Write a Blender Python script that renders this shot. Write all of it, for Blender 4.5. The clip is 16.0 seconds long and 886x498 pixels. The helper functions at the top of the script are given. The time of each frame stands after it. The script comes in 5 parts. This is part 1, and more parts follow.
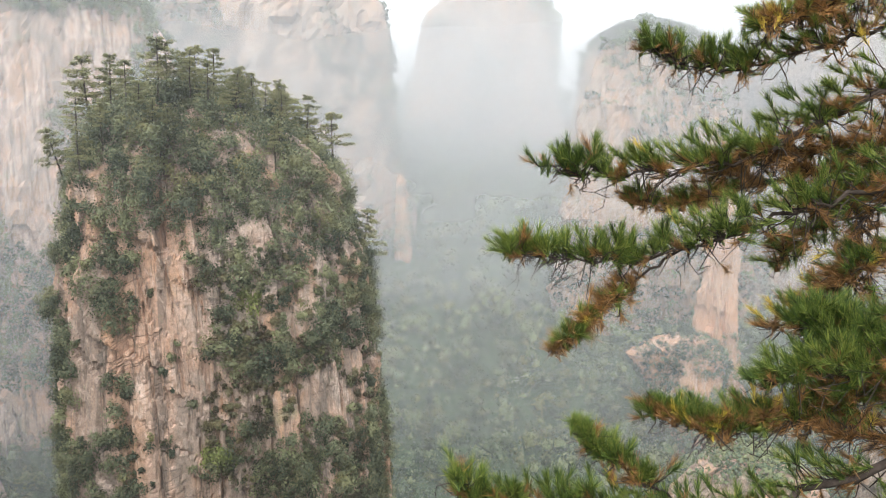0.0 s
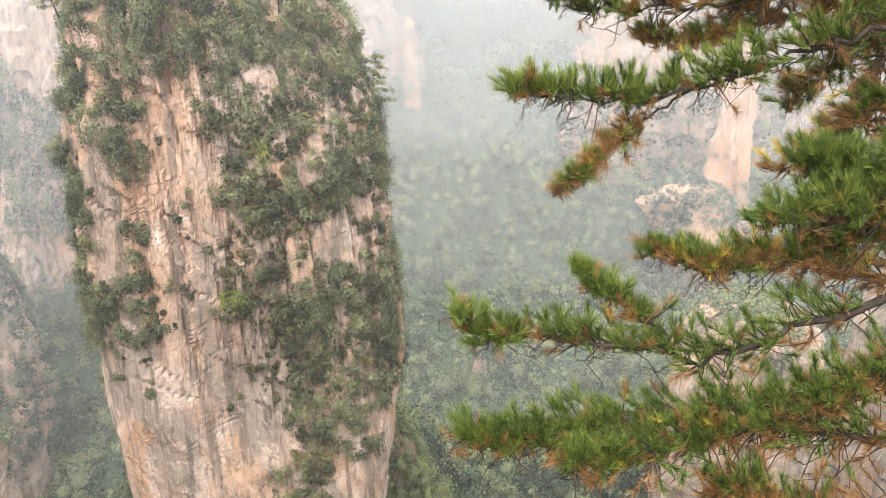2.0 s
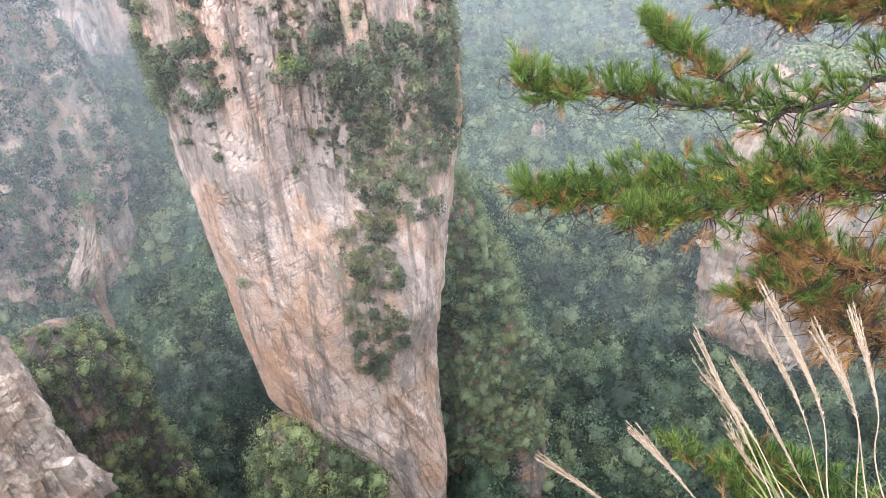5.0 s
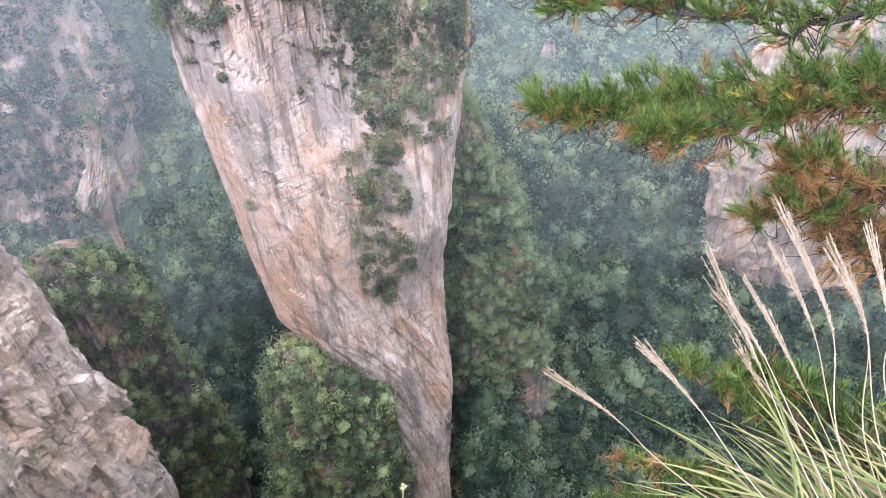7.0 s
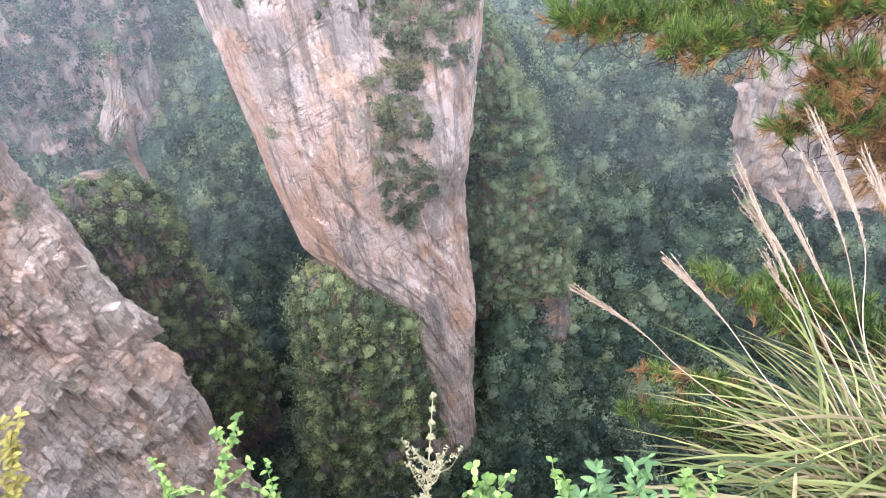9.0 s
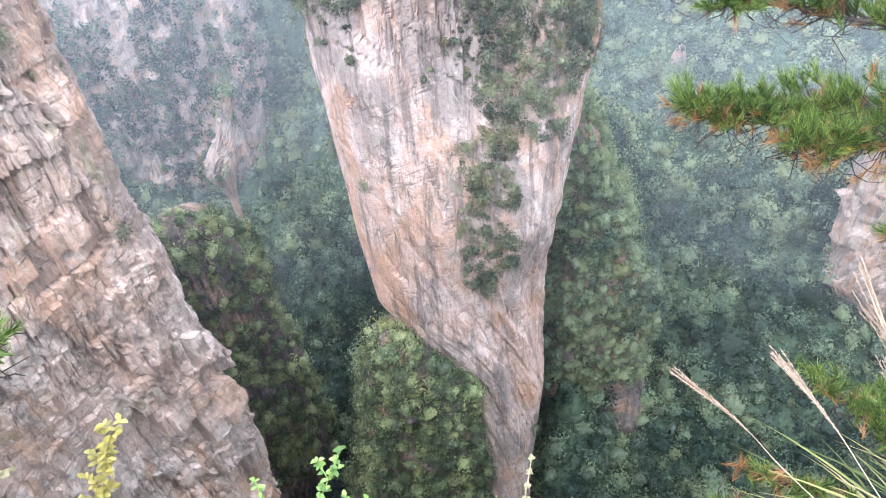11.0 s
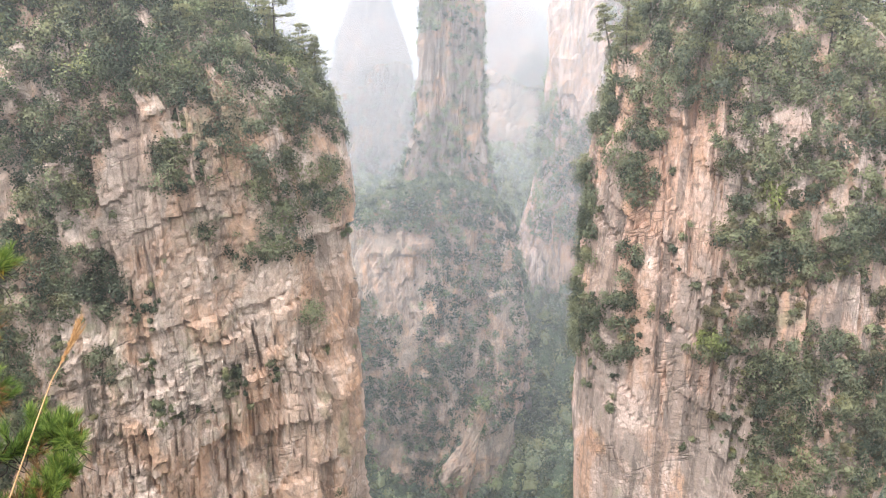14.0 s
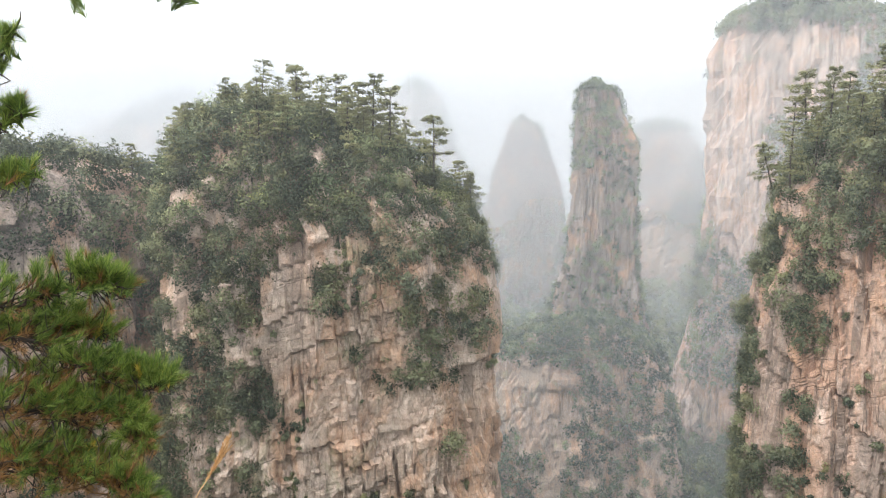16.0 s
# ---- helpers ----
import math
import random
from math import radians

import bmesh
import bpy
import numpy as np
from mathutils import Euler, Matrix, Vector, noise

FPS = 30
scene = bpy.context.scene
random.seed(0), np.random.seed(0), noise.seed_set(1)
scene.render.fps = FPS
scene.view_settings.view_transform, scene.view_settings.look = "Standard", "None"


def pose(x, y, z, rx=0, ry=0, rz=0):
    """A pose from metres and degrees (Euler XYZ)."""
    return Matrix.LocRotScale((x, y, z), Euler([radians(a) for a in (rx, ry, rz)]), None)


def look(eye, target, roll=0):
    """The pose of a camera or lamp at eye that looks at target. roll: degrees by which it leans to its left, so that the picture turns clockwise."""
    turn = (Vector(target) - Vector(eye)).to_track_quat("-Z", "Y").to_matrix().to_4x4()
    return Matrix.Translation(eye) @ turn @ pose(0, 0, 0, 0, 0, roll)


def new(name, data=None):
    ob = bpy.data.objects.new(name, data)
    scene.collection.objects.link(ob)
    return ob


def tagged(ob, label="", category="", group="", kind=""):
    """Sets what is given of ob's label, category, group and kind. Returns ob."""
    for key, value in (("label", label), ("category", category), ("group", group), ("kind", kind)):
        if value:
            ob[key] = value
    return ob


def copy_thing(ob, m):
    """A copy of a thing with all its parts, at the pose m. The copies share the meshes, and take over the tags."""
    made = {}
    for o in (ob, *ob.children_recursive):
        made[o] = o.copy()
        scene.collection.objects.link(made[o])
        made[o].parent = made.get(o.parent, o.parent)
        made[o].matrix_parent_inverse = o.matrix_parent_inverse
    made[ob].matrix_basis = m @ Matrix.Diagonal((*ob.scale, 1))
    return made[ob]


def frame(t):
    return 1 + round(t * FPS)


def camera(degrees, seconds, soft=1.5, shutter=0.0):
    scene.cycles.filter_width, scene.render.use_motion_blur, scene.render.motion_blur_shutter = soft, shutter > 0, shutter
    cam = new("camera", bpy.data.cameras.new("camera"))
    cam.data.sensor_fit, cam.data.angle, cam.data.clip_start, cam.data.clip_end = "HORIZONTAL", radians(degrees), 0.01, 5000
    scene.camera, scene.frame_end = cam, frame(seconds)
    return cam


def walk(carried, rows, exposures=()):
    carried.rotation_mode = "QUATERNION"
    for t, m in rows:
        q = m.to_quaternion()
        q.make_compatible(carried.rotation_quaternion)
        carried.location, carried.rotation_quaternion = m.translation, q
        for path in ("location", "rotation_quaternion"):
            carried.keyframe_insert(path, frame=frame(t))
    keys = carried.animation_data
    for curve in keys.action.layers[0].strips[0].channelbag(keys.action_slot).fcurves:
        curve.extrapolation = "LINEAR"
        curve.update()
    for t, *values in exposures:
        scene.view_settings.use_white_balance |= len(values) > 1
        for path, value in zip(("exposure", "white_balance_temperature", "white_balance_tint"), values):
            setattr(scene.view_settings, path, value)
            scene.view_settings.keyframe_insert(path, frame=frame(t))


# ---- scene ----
PATH = [
    (0.0, 0.000, 0.000, 0.000, 81.50, -0.00, 0.00),
    (0.5, 0.014, -0.046, 0.003, 77.96, 0.46, -0.62),
    (1.0, 0.019, -0.069, 0.009, 75.32, 0.29, -0.38),
    (1.5, 0.021, -0.033, -0.010, 73.26, 0.09, 0.17),
    (2.0, 0.028, -0.006, -0.032, 70.05, 0.13, 0.74),
    (2.5, 0.031, -0.023, -0.030, 67.27, -0.91, 2.03),
    (3.0, 0.028, -0.011, -0.047, 64.16, -0.83, 2.94),
    (3.5, 0.029, -0.022, -0.037, 61.15, 0.54, 2.83),
    (4.0, 0.027, -0.026, -0.044, 58.06, 1.29, 4.26),
    (4.5, 0.025, -0.019, -0.050, 54.67, 2.14, 4.44),
    (7.0, 0.010, -0.014, -0.093, 46.61, 2.34, 5.16),
    (7.5, 0.009, -0.018, -0.113, 43.18, 2.14, 4.38),
    (8.0, 0.006, -0.019, -0.116, 40.78, 2.34, 4.66),
    (10.5, -0.044, -0.073, -0.114, 44.14, 5.12, 10.70),
    (11.0, -0.084, -0.090, -0.101, 46.72, 3.33, 15.03),
    (11.5, -0.115, -0.120, -0.063, 50.13, 1.47, 22.65),
    (12.0, -0.121, -0.075, -0.081, 54.89, 0.22, 28.26),
    (12.5, -0.125, -0.022, -0.058, 59.15, 0.57, 31.26),
    (13.0, -0.167, 0.013, -0.013, 63.45, 0.92, 33.83),
    (13.5, -0.198, 0.058, 0.013, 67.79, 0.70, 36.35),
    (14.0, -0.207, 0.088, 0.006, 72.48, -0.26, 38.71),
    (14.5, -0.206, 0.095, -0.027, 76.74, -0.90, 40.78),
    (15.0, -0.193, 0.088, -0.013, 78.19, -0.50, 44.05),
    (15.5, -0.185, 0.108, 0.017, 80.54, -0.23, 47.41),
    (16.0, -0.198, 0.105, 0.020, 82.41, -0.34, 50.14),
]
cam = camera(60.81, 16.0, 0.7)
EXPOSURES = [(0, 0.34, 6500, 9), (1.5, 0.75, 6800, 11), (3.5, 1.0, 6250, 12), (4.5, 1.05, 5850, 12), (7, 1.2, 5420, 18), (8, 1.2, 5420, 20), (11, 1.42, 5300, 15), (12.5, 1.12, 5800, 15), (14, 0.92, 6350, 14), (15, 0.66, 6550, 11), (16, 0.45, 6450, 10)]
walk(cam, [(t, pose(*p)) for t, *p in PATH], EXPOSURES)

# ---- world and sun: a bright overcast sky ----
world = bpy.data.worlds.new("overcast")
scene.world = world
world.use_nodes = True
wn, wl = world.node_tree.nodes, world.node_tree.links
wn.clear()
sky = wn.new("ShaderNodeTexSky")
sky.sky_type, sky.sun_disc = "NISHITA", False
sky.sun_elevation, sky.sun_rotation = radians(50), radians(190)
sky.air_density, sky.dust_density = 2.0, 6.0
grey = wn.new("ShaderNodeHueSaturation")
grey.inputs["Saturation"].default_value = 0.12
cloud = wn.new("ShaderNodeMix")
cloud.data_type, cloud.blend_type = "RGBA", "MIX"
cloud.inputs["Factor"].default_value = 0.8
cloud.inputs["B"].default_value = (12.3, 12.8, 13.3, 1)
bg = wn.new("ShaderNodeBackground")
bg.inputs["Strength"].default_value = 0.15
wout = wn.new("ShaderNodeOutputWorld")
wl.new(sky.outputs[0], grey.inputs["Color"])
wl.new(grey.outputs[0], cloud.inputs["A"])
wl.new(cloud.outputs["Result"], bg.inputs["Color"])
wl.new(bg.outputs[0], wout.inputs[0])

sun = new("sun", bpy.data.lights.new("sun", "SUN"))
sun.data.energy, sun.data.angle, sun.data.color = 1.9, radians(35), (1.0, 0.96, 0.9)
sun.matrix_world = look((-50, -60, 145), (-30, 60, 0))


# ---- number helpers ----
def rnd(seed):
    return np.random.default_rng(seed)


def lattice(ix, iy, iz, seed):
    h = (ix.astype(np.int64) * 374761393 + iy.astype(np.int64) * 668265263 + iz.astype(np.int64) * 2147483647 + seed * 974711) & 0xFFFFFFFF
    h = ((h ^ (h >> 13)) * 1274126177) & 0xFFFFFFFF
    h = ((h ^ (h >> 16)) * 2246822519) & 0xFFFFFFFF
    return ((h ^ (h >> 15)) & 0xFFFFFF) / 0xFFFFFF


def vnoise(p, seed=0):
    """Smooth noise, -1 to 1, at points p (n, 3)."""
    i = np.floor(p)
    f = p - i
    f = f * f * (3 - 2 * f)
    i = i.astype(np.int64)
    total = 0
    for dx in (0, 1):
        wx = f[:, 0] if dx else 1 - f[:, 0]
        for dy in (0, 1):
            wy = f[:, 1] if dy else 1 - f[:, 1]
            for dz in (0, 1):
                wz = f[:, 2] if dz else 1 - f[:, 2]
                total = total + wx * wy * wz * lattice(i[:, 0] + dx, i[:, 1] + dy, i[:, 2] + dz, seed)
    return total * 2 - 1


def fbm(p, size, octaves=4, seed=0):
    total, amp, q = 0, 0.5, np.asarray(p, float) / size
    for k in range(octaves):
        total = total + amp * vnoise(q + 17.3 * k, seed + k)
        amp, q = amp * 0.5, q * 2.03
    return total


def step(a, b, x):
    t = np.clip((x - a) / (b - a), 0, 1)
    return t * t * (3 - 2 * t)


def polar(az, d, z=0.0):
    """A place by its bearing from the outlook (degrees clockwise from ahead), its distance and its height."""
    a = radians(az)
    return Vector((d * math.sin(a), d * math.cos(a), z))


# ---- materials ----
class Nodes:
    """A small wrapper to write node materials in few lines."""

    def __init__(self, name):
        self.mat = bpy.data.materials.new(name)
        self.mat.use_nodes = True
        self.tree = self.mat.node_tree
        self.tree.nodes.clear()
        self.out = self.add("OutputMaterial")

    def add(self, kind, **values):
        n = self.tree.nodes.new("ShaderNode" + kind)
        for k, v in values.items():
            n.inputs[k].default_value = v
        return n

    def link(self, a, b):
        self.tree.links.new(a, b)

    def pos(self, sx=1, sy=1, sz=1):
        g = self.add("NewGeometry")
        m = self.add("Mapping")
        m.inputs["Scale"].default_value = (sx, sy, sz)
        self.link(g.outputs["Position"], m.inputs["Vector"])
        return m.outputs[0]

    def slanting(self, lean, along):
        """Places drawn out along lines that slant across the faces."""
        g, parts = self.add("NewGeometry"), []
        for axis in ((0.75, 0.62, lean), (-0.62, 0.75, 0.0), (0.0, 0.0, along)):
            d = self.add("VectorMath")
            d.operation = "DOT_PRODUCT"
            d.inputs[1].default_value = axis
            self.link(g.outputs["Position"], d.inputs[0])
            parts.append(d.outputs["Value"])
        c = self.add("CombineXYZ")
        for k in range(3):
            self.link(parts[k], c.inputs[k])
        return c.outputs[0]

    def noise(self, vec, scale, detail=5, rough=0.6, warp=0.0):
        n = self.add("TexNoise", Scale=scale, Detail=detail, Roughness=rough, Distortion=warp)
        self.link(vec, n.inputs["Vector"])
        return n.outputs["Fac"]

    def ramp(self, fac, *stops):
        r = self.add("ValToRGB")
        e = r.color_ramp.elements
        while len(e) < len(stops):
            e.new(0.5)
        for el, (at, col) in zip(e, stops):
            el.position = at
            el.color = (*col, 1) if isinstance(col, tuple) else (col, col, col, 1)
        self.link(fac, r.inputs[0])
        return r.outputs[0]

    def mix(self, fac, a, b, blend="MIX"):
        m = self.add("Mix")
        m.data_type, m.blend_type = "RGBA", blend
        for key, v in (("Factor", fac), ("A", a), ("B", b)):
            if isinstance(v, (int, float)):
                m.inputs[key].default_value = v if key == "Factor" else (v, v, v, 1)
            elif isinstance(v, tuple):
                m.inputs[key].default_value = (*v, 1)
            else:
                self.link(v, m.inputs[key])
        return m.outputs["Result"]

    def math(self, op, a, b=0.0):
        m = self.add("Math")
        m.operation = op
        for k, v in ((0, a), (1, b)):
            if isinstance(v, (int, float)):
                m.inputs[k].default_value = v
            else:
                self.link(v, m.inputs[k])
        return m.outputs[0]

    def finish(self, color, rough=0.9, bump=None, strength=0.5, distance=0.1, leafy=0.0, spec=0.2):
        p = self.add("BsdfPrincipled")
        p.inputs["Specular IOR Level"].default_value = spec
        if isinstance(color, tuple):
            p.inputs["Base Color"].default_value = (*color, 1)
        else:
            self.link(color, p.inputs["Base Color"])
        if isinstance(rough, (int, float)):
            p.inputs["Roughness"].default_value = rough
        else:
            self.link(rough, p.inputs["Roughness"])
        if bump is not None:
            b = self.add("Bump", Strength=strength, Distance=distance)
            self.link(bump, b.inputs["Height"])
            self.link(b.outputs[0], p.inputs["Normal"])
        last = p.outputs[0]
        if leafy:
            t = self.add("BsdfTranslucent")
            if isinstance(color, tuple):
                t.inputs["Color"].default_value = (*color, 1)
            else:
                self.link(color, t.inputs["Color"])
            m = self.add("MixShader", Fac=leafy)
            self.link(last, m.inputs[1])
            self.link(t.outputs[0], m.inputs[2])
            last = m.outputs[0]
        self.link(last, self.out.inputs[0])
        return self.mat


def rock_material(name, warm, pale, dark, moss, stain=1.0):
    """Bedded quartz sandstone: warm and pale beds, dark water streaks, lichen and moss on the ledges."""
    n = Nodes(name)
    big = n.noise(n.pos(1, 1, 0.7), 0.06, 4, 0.55, 0.8)
    fine = n.noise(n.pos(1, 1, 0.8), 0.55, 9, 0.7, 0.4)
    beds = n.noise(n.pos(0.1, 0.1, 1.1), 0.8, 5, 0.65, 0.5)
    streak = n.noise(n.pos(1, 1, 0.06), 0.5, 7, 0.66, 0.3)
    patch = n.noise(n.pos(1, 1, 0.45), 0.13, 7, 0.66, 1.2)
    grain = n.noise(n.pos(), 3.2, 7, 0.78)
    base = n.mix(n.ramp(big, (0.38, 0.0), (0.6, 1.0)), warm, pale)
    base = n.mix(n.ramp(beds, (0.5, 0.0), (0.62, 0.35)), base, tuple(c * 0.62 for c in warm))
    base = n.mix(n.ramp(patch, (0.53, 0.0), (0.6, 0.8)), base, tuple(min(1, c * 1.15 + 0.03) for c in pale))
    rust = n.noise(n.pos(1, 1, 0.5), 0.1, 7, 0.64, 1.4)
    base = n.mix(n.ramp(rust, (0.5, 0.0), (0.6, 0.65)), base, (0.58, 0.335, 0.2))
    weather = n.noise(n.pos(1, 1, 0.5), 0.07, 8, 0.66, 1.2)
    base = n.mix(n.ramp(weather, (0.51, 0.0), (0.57, 0.62 * stain)), base, tuple(c * 1.9 for c in dark))
    base = n.mix(n.ramp(streak, (0.51, 0.0), (0.6, 0.6 * stain)), base, dark)
    base = n.mix(n.ramp(fine, (0.32, 0.8 * stain), (0.44, 0.0)), base, dark)
    base = n.mix(n.ramp(n.noise(n.pos(1, 1, 0.1), 0.9, 6, 0.7), (0.6, 0.0), (0.7, 0.5)), base, tuple(min(1, c * 1.25 + 0.04) for c in pale))
    line = n.noise(n.slanting(0.5, 0.17), 1.5, 6, 0.72, 0.15)
    base = n.mix(n.ramp(line, (0.3, 0.7), (0.44, 0.0)), base, tuple(c * 1.5 for c in dark))
    base = n.mix(n.ramp(line, (0.56, 0.0), (0.68, 0.5)), base, tuple(min(1, c * 1.2 + 0.05) for c in pale))
    joints = []
    for vec, scale, thin in ((n.pos(0.5, 0.5, 0.045), 0.55, 0.011), (n.pos(1.6, 1.6, 0.16), 0.5, 0.013), (n.slanting(-2.6, 0.4), 0.12, 0.012), (n.slanting(-3.4, 0.5), 0.3, 0.012)):
        level = n.math("ABSOLUTE", n.math("SUBTRACT", n.noise(vec, scale, 3, 0.5, 0.1), 0.5))
        joints.append(n.ramp(level, (0.0, 1.0), (thin, 0.0)))
    crack = n.math("MAXIMUM", n.math("MAXIMUM", joints[0], joints[2]), n.math("MULTIPLY", n.math("MAXIMUM", joints[1], joints[3]), 0.75))
    crack = n.math("MULTIPLY", crack, n.ramp(n.noise(n.pos(), 0.16, 5, 0.6), (0.42, 0.0), (0.6, 1.0)))
    base = n.mix(n.math("MULTIPLY", crack, 0.55), base, tuple(c * 0.55 for c in dark))
    lichen = n.noise(n.pos(1, 1, 0.7), 0.17, 6, 0.65, 0.6)
    base = n.mix(n.ramp(lichen, (0.6, 0.0), (0.68, 0.5)), base, (0.3, 0.3, 0.17))
    g = n.add("NewGeometry")
    sep = n.add("SeparateXYZ")
    n.link(g.outputs["Normal"], sep.inputs[0])
    up = n.math("ADD", sep.outputs["Z"], n.math("MULTIPLY", n.noise(n.pos(), 0.5, 6, 0.7), 0.9))
    base = n.mix(n.ramp(up, (1.0, 0.0), (1.2, 0.8)), base, moss)
    base = n.mix(n.ramp(grain, (0.3, 0.45), (0.55, 0.0)), base, tuple(c * 0.5 for c in dark))
    height = n.math("ADD", n.math("ADD", n.math("MULTIPLY", beds, 0.6), streak), n.math("ADD", n.math("MULTIPLY", fine, 1.4), n.math("ADD", n.math("MULTIPLY", grain, 0.7), n.math("MULTIPLY", line, 0.8))))
    height = n.math("SUBTRACT", height, n.math("MULTIPLY", crack, 0.7))
    return n.finish(base, 0.92, height, 0.85, 0.3)


def leaf_material(name, *cols, patch=0.12, leafy=0.3, leaf=6.0, crown=1.0, speckle=0.3):
    """Foliage: hue by leaf, by spray and by clump, a little light through the blade."""
    n = Nodes(name)
    g = n.add("NewGeometry")
    clump = n.noise(n.pos(), patch, 3, 0.55)
    cell = n.add("TexVoronoi", Scale=leaf, Randomness=1.0)
    n.link(n.pos(), cell.inputs["Vector"])
    sep = n.add("SeparateColor")
    n.link(cell.outputs["Color"], sep.inputs[0])
    v = n.math("ADD", n.math("MULTIPLY", g.outputs["Random Per Island"], 0.1), n.math("SUBTRACT", n.math("MULTIPLY", clump, 1.3), 0.25))
    v = n.math("ADD", v, n.math("MULTIPLY", sep.outputs[0], speckle))
    obj = n.add("ObjectInfo")
    v = n.math("ADD", v, n.math("MULTIPLY", n.math("SUBTRACT", obj.outputs["Random"], 0.5), 0.35))
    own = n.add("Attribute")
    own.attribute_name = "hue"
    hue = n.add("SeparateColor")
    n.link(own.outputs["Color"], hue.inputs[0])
    # crown hearts come with a lowered hue, which colours in their inner shade
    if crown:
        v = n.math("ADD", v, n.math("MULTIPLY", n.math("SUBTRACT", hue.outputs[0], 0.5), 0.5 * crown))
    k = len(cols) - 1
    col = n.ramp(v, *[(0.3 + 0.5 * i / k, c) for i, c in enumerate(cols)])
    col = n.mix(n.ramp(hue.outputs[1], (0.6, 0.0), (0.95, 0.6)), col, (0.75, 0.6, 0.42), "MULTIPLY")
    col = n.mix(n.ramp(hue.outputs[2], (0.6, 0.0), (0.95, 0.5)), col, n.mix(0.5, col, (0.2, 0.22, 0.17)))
    return n.finish(col, 0.75, cell.outputs["Distance"], 0.7, 0.6 / leaf, leafy=leafy, spec=0.1)


ROCK = rock_material("sandstone", (0.59, 0.36, 0.25), (0.65, 0.5, 0.42), (0.165, 0.135, 0.115), (0.09, 0.105, 0.05), 1.15)
ROCK_ORANGE = rock_material("orange_sandstone", (0.68, 0.36, 0.2), (0.7, 0.47, 0.33), (0.25, 0.17, 0.13), (0.08, 0.1, 0.05), 0.4)
ROCK_FAR = rock_material("far_sandstone", (0.43, 0.285, 0.205), (0.48, 0.38, 0.305), (0.15, 0.125, 0.108), (0.07, 0.085, 0.045), 0.85)
GREEN = leaf_material("broad_leaves", (0.07, 0.085, 0.055), (0.145, 0.165, 0.098), (0.225, 0.24, 0.138), (0.3, 0.31, 0.165), patch=0.2, leaf=5, speckle=0.1)
PINE_FAR = leaf_material("pine_needles_far", (0.14, 0.145, 0.075), (0.22, 0.225, 0.115), (0.32, 0.31, 0.155), patch=0.3, leaf=8, leafy=0.6, crown=0)
SUNNY = leaf_material("light_leaves", (0.1, 0.125, 0.065), (0.22, 0.26, 0.12), (0.36, 0.4, 0.18), (0.5, 0.52, 0.24), patch=0.3, leaf=5, speckle=0.2)
FOREST = leaf_material("forest_leaves", (0.038, 0.06, 0.042), (0.112, 0.15, 0.092), (0.19, 0.235, 0.13), (0.265, 0.3, 0.155), patch=0.06, leaf=2.6, speckle=0.22)
ROCK_WARM = rock_material("warm_sandstone", (0.6, 0.395, 0.275), (0.66, 0.525, 0.43), (0.2, 0.155, 0.13), (0.09, 0.105, 0.05), 0.72)
ROCK_GREY = rock_material("grey_sandstone", (0.27, 0.205, 0.165), (0.33, 0.275, 0.235), (0.12, 0.105, 0.095), (0.06, 0.075, 0.045), 0.9)
# sandstone again, its colour darkened for wet stone and the gorge's shade
ROCK_SHADED = rock_material("shaded_sandstone", (0.2, 0.14, 0.11), (0.26, 0.21, 0.18), (0.09, 0.075, 0.065), (0.07, 0.09, 0.045))
BARK = Nodes("bark")
BARK = BARK.finish(BARK.ramp(BARK.noise(BARK.pos(1, 1, 0.3), 9, 6, 0.7), (0.3, (0.022, 0.017, 0.014)), (0.7, (0.09, 0.07, 0.058))), 0.95,
                   BARK.noise(BARK.pos(), 30, 5, 0.7), 0.8, 0.02)
SOIL = Nodes("forest_floor")
SOIL = SOIL.finish(SOIL.ramp(SOIL.noise(SOIL.pos(), 0.5, 8, 0.75), (0.36, (0.02, 0.034, 0.022)), (0.62, (0.09, 0.125, 0.07))), 1.0,
                   SOIL.noise(SOIL.pos(), 0.6, 6, 0.7), 0.6, 0.6)


